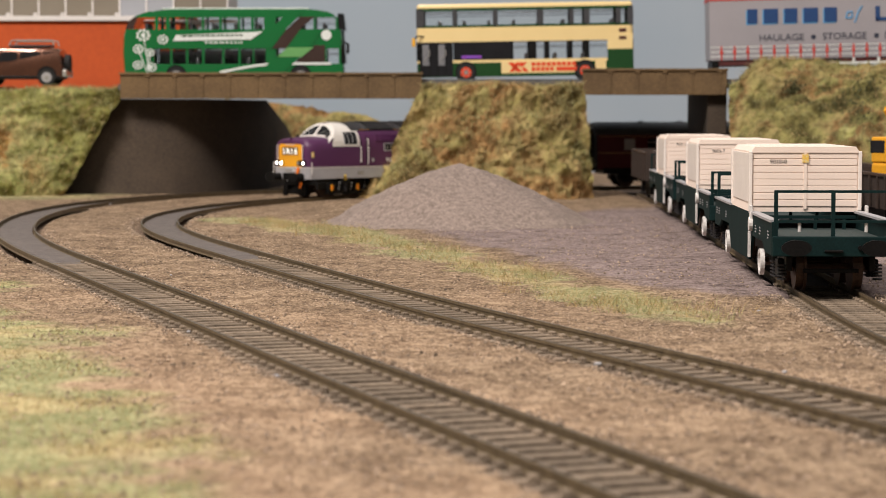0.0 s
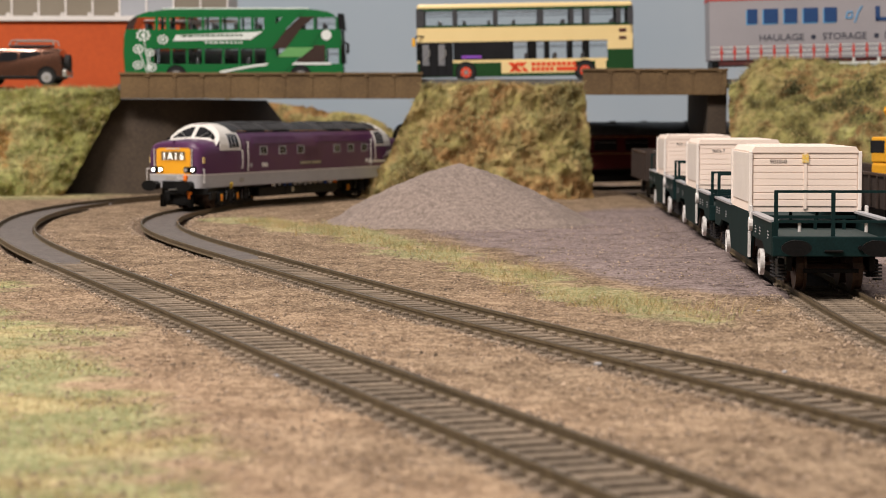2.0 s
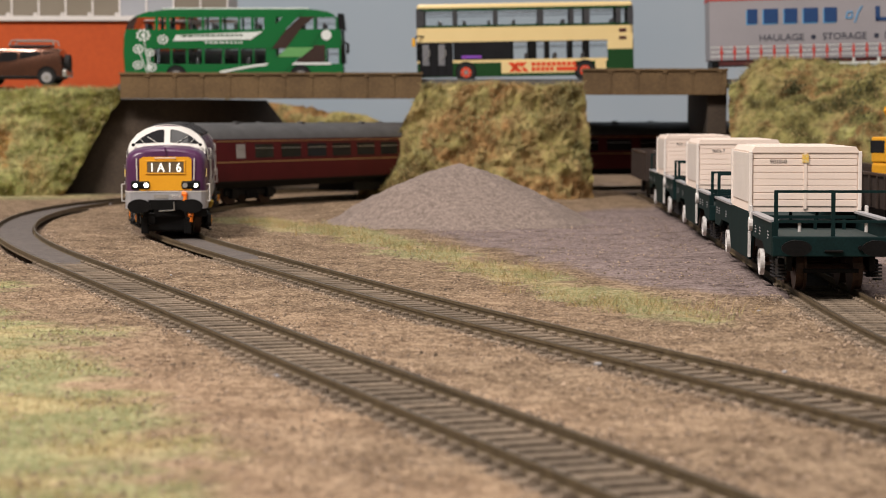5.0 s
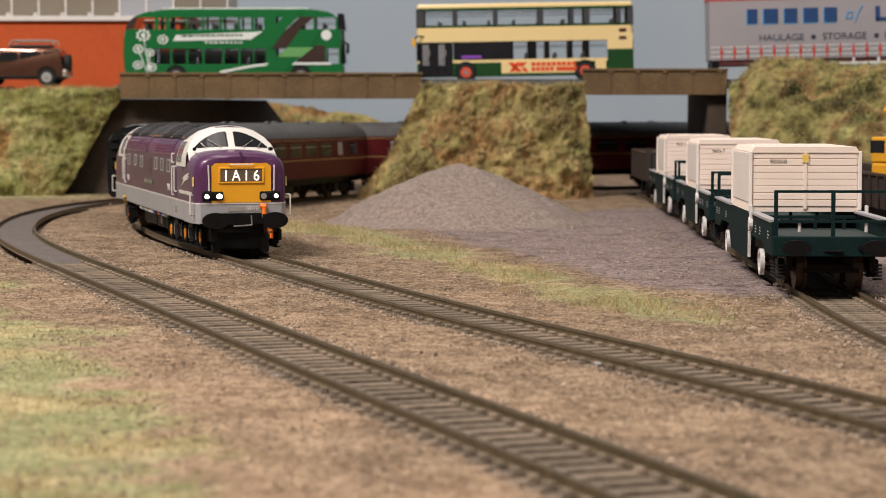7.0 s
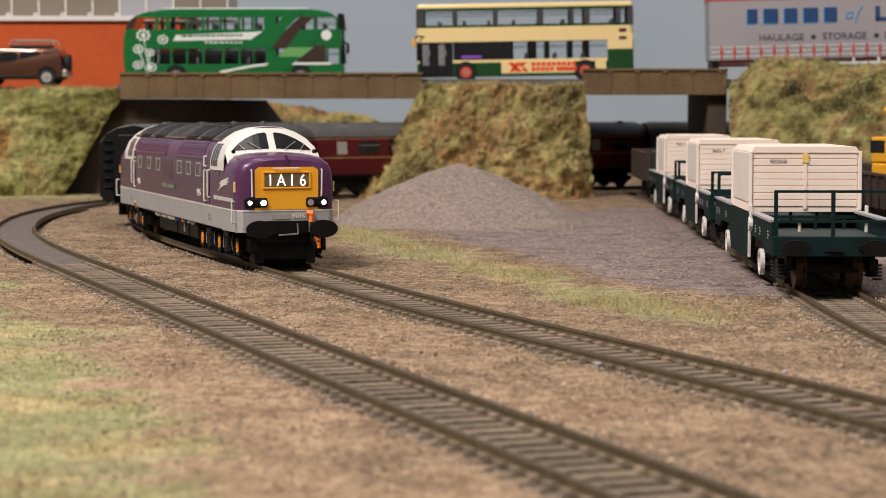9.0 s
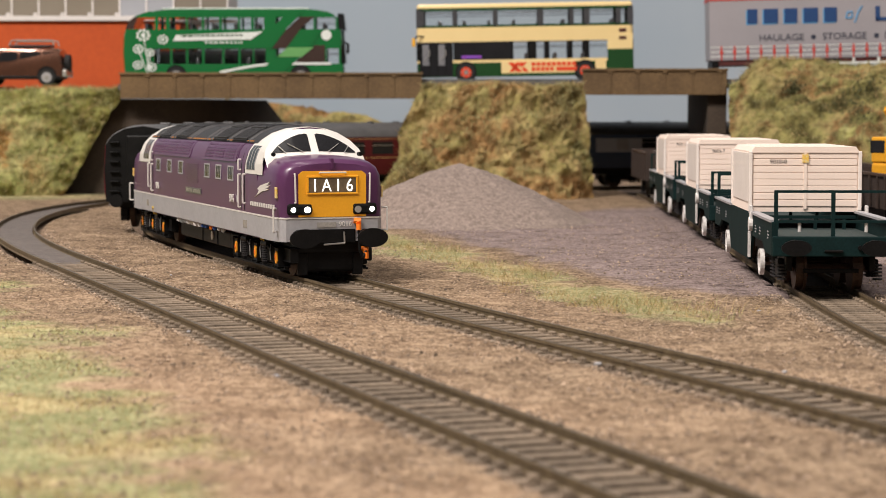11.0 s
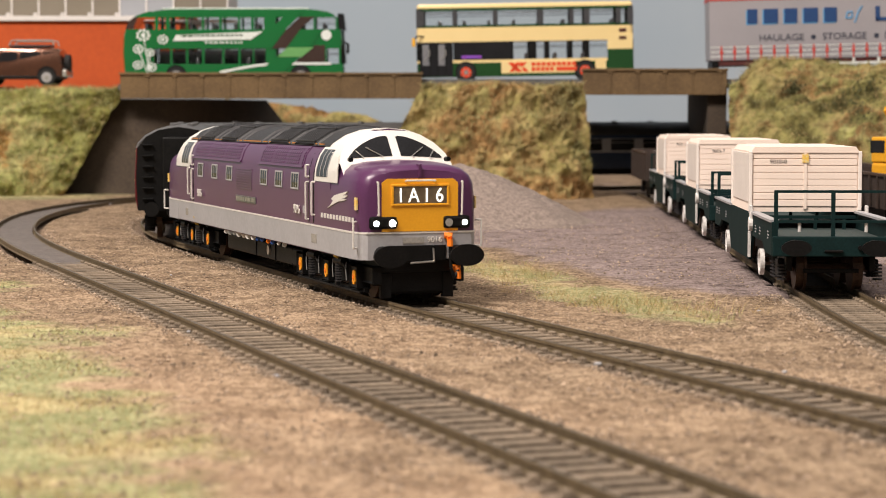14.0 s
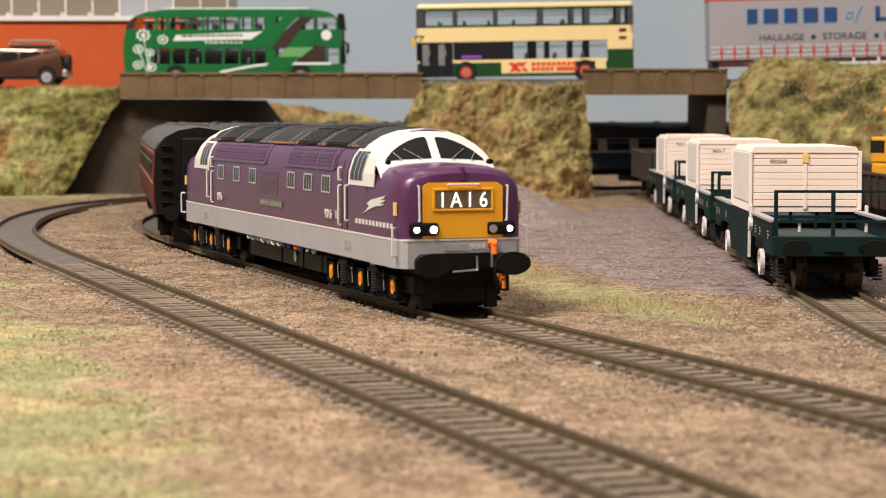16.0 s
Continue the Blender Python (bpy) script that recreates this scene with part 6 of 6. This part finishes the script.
    for k in range(24):
        x = -10 + k * 3.2
        plate(bm, [(x, -W - 0.4, 7.5 + 6 * math.sin(min(k / 14, 1) * math.pi / 2)), (x + 3.3, -W - 0.4, 7.5 + 6 * math.sin(min((k + 1) / 14, 1) * math.pi / 2)), (x + 3.3, -W - 0.4, 9.2 + 6 * math.sin(min((k + 1) / 14, 1) * math.pi / 2)), (x, -W - 0.4, 9.2 + 6 * math.sin(min(k / 14, 1) * math.pi / 2))], (0, 0.3, 0))
    part("swoosh", bm, M["buswhite"], root, "white sweeping line")
    bm = bmesh.new()
    for z0, z1 in ((14.5, 37), (37.6, 49)):
        plate(bm, [(73, -W + 1, z0), (77.4, -W + 5, z0), (77.4, W - 5, z0), (73, W - 1, z0), (72, W - 1, z1), (75.4, W - 5, z1), (75.4, -W + 5, z1), (72, -W + 1, z1)][:4], (-1.4, 0, z1 - z0))
    part("front_glass", bm, M["greyglass"], root, "curved front glass")
    bm = rod(bmesh.new(), [(74, -W, 30), (79, -W - 3, 28)], 0.5)
    box(bm, 78, 80, -W - 5, -W - 2, 21, 28, 0.6)
    part("mirror", bm, M["black"], root, "black mirror")
    for x in (-40, 46):
        part("wheel_arch", cyl(bmesh.new(), (x, -W - 0.3, 6.2), (x, -W + 1, 6.2), 7.4, 28), M["black"], root)
        wheel(root, x, -W - 0.4, 6.0, "steel")
        wheel(root, x, W - 4, 6.0, "steel")
    return root


M["doorpane"] = mat("grey door glass", (0.22, 0.22, 0.23), (0.15, 0.15, 0.16), 0.12, 0, 90, 0)
M["stairglass"] = mat("brown tinted stair glass", (0.06, 0.035, 0.028), (0.04, 0.025, 0.02), 0.08, 0, 40, 0, coat=0.4)
cream_bus().matrix_basis = mpose(57.5, 1366, 76.3, 0, -0.9, -1.5)
green_bus().matrix_basis = mpose(-145, 1366, 73.3, 0, -0.1, 1.0)


def trailer():
    root = thing("lorry_trailer", "grey curtain sided trailer with red straps and blue lettering", "trailer")
    L, W = 182.0, 16.5
    body = part("curtain", box(bmesh.new(), 0, L, -W, W, 13.0, 53.6, 0.4), M["curtain"], root, "grey curtain side")
    part("roof_rail", boxed(-0.4, L, -W - 0.3, W + 0.3, 53.6, 56.6, 0.4), M["strap"], root, "red roof rail")
    part("roof", boxed(0, L, -W, W, 56.6, 57.4), M["buswhite"], root)
    for z in (15.4, 18.6, 21.8):
        part("side_bar", boxed(0.5, L, -W - 0.25, -W, z, z + 0.5), M["buswhite"], body)
    x = 8.0
    while x < L:
        bm = box(bmesh.new(), x - 0.5, x + 0.5, -W - 0.5, -W, 13.2, 22.8)
        box(bm, x - 1.0, x + 1.0, -W - 0.7, -W, 17.2, 20.0, 0.2)
        part("strap", bm, M["strap"], body, "red curtain strap")
        x += 9.0
    # company name as plain letter-like blocks, trade words readable
    x = 25.0
    for k, w in enumerate((8.6, 11.5, 10.5, 11.5, 10.2)):
        for o, m, nm in ((0.8, "skyblue", "name_shade"), (0.0, "navy", "name_block")):
            y = -W - (0.25 if m == "skyblue" else 0.5)
            bm = bmesh.new()
            box(bm, x + 0.8 - o, x + w - 0.8 - o, y, y + 0.3, 37.6 - o, 47.6 - o, 0.12)
            part(nm, bm, M[m], body, "plain blue name block")
        x += w + 2.6
    bm = rod(bmesh.new(), [(93, -W - 0.2, 40), (97, -W - 0.2, 40), (97.5, -W - 0.2, 44), (94, -W - 0.2, 44), (93, -W - 0.2, 40)], 0.5)
    rod(bm, [(99, -W - 0.2, 37), (101.5, -W - 0.2, 44), (104, -W - 0.2, 48)], 0.5)
    part("name_script", bm, M["skyblue"], body)
    bm = boxed(113, 116, -W - 0.5, -W - 0.2, 37.6, 47.6)
    box(bm, 113, 122, -W - 0.5, -W - 0.2, 37.6, 40)
    part("name_block", bm, M["navy"], body)
    for text, x in (("HAULAGE", 49.0), ("STORAGE", 92.0), ("D", 121.5)):
        lettering("lettering", text, 6.6, M["navyblack"], body, mpose(x, -W - 0.15, 27.6, 90, 0, 0), narrow=1.04, depth=0.2)
    for x in (70.8, 113.6):
        part("dot", cyl(bmesh.new(), (x, -W - 0.3, 27.6), (x, -W, 27.6), 1.7, 12), M["navyblack"], body)
    part("chassis", boxed(3, L, -W + 1, W - 1, 9.2, 13.0, 0.4), M["chassis"], root, "dark red chassis rail")
    part("rear_bumper", boxed(1.5, 6, -W, W, 5.5, 12.8, 0.3), M["black"], root)
    for x in (36, 51, 84):
        wheel(root, x, -W + 0.3, 6.6, "bodygrey")
        wheel(root, x, W - 4.5, 6.6, "bodygrey")
    bm = boxed(88, L, -W - 0.3, -W + 0.3, 8.6, 10.2, 0.1)
    for x in (98, 115, 132):
        box(bm, x - 0.8, x + 0.8, -W - 0.3, -W + 0.3, 10, 13)
    part("side_guard", bm, M["buswhite"], root, "white side guard rail")
    return root


M["navyblack"] = mat("dark grey lettering", (0.03, 0.035, 0.06), (0.025, 0.03, 0.05), 0.5)
trailer().matrix_basis = mpose(184.5, 1356, 76.3, 0, -1.3, -2.5)


def car():
    root = thing("car", "bronze off road car with roof box and spare wheel", "car")
    # x forward, side profile lofted across
    prof = [(-31, 6), (-31.5, 13), (-30.5, 15), (-29.5, 24.0), (-27.5, 25.6), (12, 25.8), (15, 24.6), (20, 17.4), (31, 16.2), (33, 14), (33, 6)]
    secs = []
    for y, k in ((-13.0, 0.93), (-12.3, 0.985), (-10, 1.0), (10, 1.0), (12.3, 0.985), (13.0, 0.93)):
        secs.append([(x, y if z < 16.6 else y * 0.9, 6 + (z - 6) * k) for x, z in prof])
    part("body", loft(bmesh.new(), secs), M["bronze"], root, "bronze bodywork", smooth=True)
    for x0, x1 in ((-28.5, -18), (-16.5, -2), (-0.5, 13)):
        for sy in (-1, 1):
            part("side_window", plate(bmesh.new(), [(x0, sy * 12.1, 16.4), (x1, sy * 12.1, 16.4), (x1 - (2 if x1 > 10 else 0), sy * 11.85, 23.0), (x0 + 0.5, sy * 11.85, 23.0)], (0, -sy * 0.5, 0)), M["glass"], root, "dark side window")
    part("sill", boxed(-30, 32, -13.2, 13.2, 4.6, 6.6, 0.3), M["black"], root)
    part("bumper", box(bmesh.new(), -34, -30, -12.5, 12.5, 6.0, 11.0, 0.8), M["marker"], root, "grey rear bumper")
    part("roof_box", box(bmesh.new(), -22, 6, -9.5, 9.5, 26.4, 28.0, 0.5), M["roofgrey"], root, "dark roof platform")
    bm = rod(bmesh.new(), [(-25, -9, 27.6), (-24, -9, 31), (4, -9, 31), (6, -9, 27.6)], 0.5)
    rod(bm, [(-25, 9, 27.6), (-24, 9, 31), (4, 9, 31), (6, 9, 27.6)], 0.5)
    part("roof_rack", bm, M["marker"], root, "grey roof rack")
    part("spare_wheel", cyl(bmesh.new(), (-34.5, 0, 15.5), (-31, 0, 15.5), 6.2, 24), M["tyre"], root, "black spare wheel")
    part("tail_lamp", boxed(-31.6, -30.6, -12.4, -10.6, 13, 18), M["black"], root)
    for x in (-20.5, 20.5):
        for sy in (-1, 1):
            part("wheel_arch", cyl(bmesh.new(), (x, sy * 13.15, 6.6), (x, sy * 12, 6.6), 6.7, 24), M["black"], root)
        wheel(root, x, -13.4, 5.6, "bodygrey", 4)
        wheel(root, x, 9.5, 5.6, "bodygrey", 4)
    return root


car().matrix_basis = mpose(-293, 1352, 72.4, 0, 0, 180)


def building():
    root = thing("factory_building", "orange walled building with pale cornice and windows", "building")
    part("wall", boxed(-470, -196, 1452, 1560, 72, 122, 0.3), M["orangewall"], root, "orange red wall")
    part("cornice", boxed(-472, -190, 1449, 1562, 122, 125.6, 0.4), M["cornice"], root, "pale cornice")
    part("upper_wall", boxed(-470, -164, 1464, 1558, 125.6, 150, 0.3), M["cornice"], root, "pale upper storey")
    part("roof", boxed(-474, -160, 1456, 1562, 150, 153), M["cornice"], root)
    x = -464.0
    k = 0
    while x < -170:
        w = 19.0
        win = part("window", boxed(x, x + w, 1463.2, 1464.2, 126.6, 149), M["bwin2" if k % 7 in (4, 5) else "bwin"], root, "grey brown window")
        part("window_frame", boxed(x + w, x + w + 1.2, 1462.4, 1464.2, 126.2, 149.5), M["cornice"], win)
        part("cornice_stud", boxed(x + w - 0.6, x + w + 1.8, 1449, 1452, 125.6, 128.2), M["cornice"], win)
        x += w + 1.2
        k += 1
    return root


building()


# ---------------------------------------------------------------- what moves
ST = [(0.0, 1089.9), (0.5, 1049.5), (1.0, 1008.3), (1.5, 967.1), (2.0, 927.0), (2.5, 888.4), (3.0, 849.6), (3.5, 810.0), (4.0, 768.0), (6.5, 579.5), (7.0, 560.0), (7.5, 544.2), (8.0, 529.8), (8.5, 515.6), (9.0, 502.0),
      (11.5, 436.3), (12.0, 422.3), (12.5, 408.6), (13.0, 395.3), (13.5, 381.3), (14.0, 367.3), (14.5, 355.4), (15.0, 347.4), (15.5, 340.6), (16.0, 335.0)]


def s_at(t):
    """Length along the inner line of the engine's middle, smoothly between the known times."""
    ts, ss = np.array([a for a, _ in ST]), np.array([b for _, b in ST])
    d = np.empty(len(ts))
    d[1:-1] = (ss[2:] - ss[:-2]) / (ts[2:] - ts[:-2])
    d[0], d[-1] = (ss[1] - ss[0]) / (ts[1] - ts[0]), (ss[-1] - ss[-2]) / (ts[-1] - ts[-2])
    d[8], d[9], d[14], d[15] = -82.0, -44.0, -27.0, -27.5
    i = int(np.clip(np.searchsorted(ts, t) - 1, 0, len(ts) - 2))
    h = ts[i + 1] - ts[i]
    u = (t - ts[i]) / h
    return float((2 * u**3 - 3 * u**2 + 1) * ss[i] + (u**3 - 2 * u**2 + u) * h * d[i] + (3 * u**2 - 2 * u**3) * ss[i + 1] + (u**3 - u**2) * h * d[i + 1]) + BACK


def rail_pose(s, half):
    """Pose of a vehicle whose bogies stand at s - half and s + half; also its heading in degrees."""
    fx, fy, _ = inner.at(s - half)
    bx, by, _ = inner.at(s + half)
    a = math.degrees(math.atan2(fy - by, fx - bx))
    return mpose((fx + bx) / 2, (fy + by) / 2, 0, 0, 0, a), a


GAP0, PITCH = 148.0, 315.0


def motions():
    fine = [k * 0.1 for k in range(161)]
    coarse = [k * 0.25 for k in range(65)]
    walk(loco, [(t, rail_pose(s_at(t), 90.0)[0]) for t in coarse])
    for bg, x in BOGIES:
        rows = []
        for t in coarse:
            s = s_at(t)
            a = rail_pose(s, 90.0)[1]
            th = math.degrees(inner.at(s - x)[2]) + 180 - a
            rows.append((t, mpose(x, 0, 0, 0, 0, (th + 180) % 360 - 180)))
        walk(bg, rows)
    s0 = s_at(0)
    for ws, a in WHEELSETS:
        walk(ws, [(t, mpose(a, 0, 7.2, 0, math.degrees((s0 - s_at(t)) / 7.2), 0)) for t in fine])
    for k, c in enumerate(coaches):
        off = GAP0 + PITCH * k + PITCH / 2
        walk(c, [(t, rail_pose(s_at(t) + off, 116.0)[0]) for t in coarse])


motions()
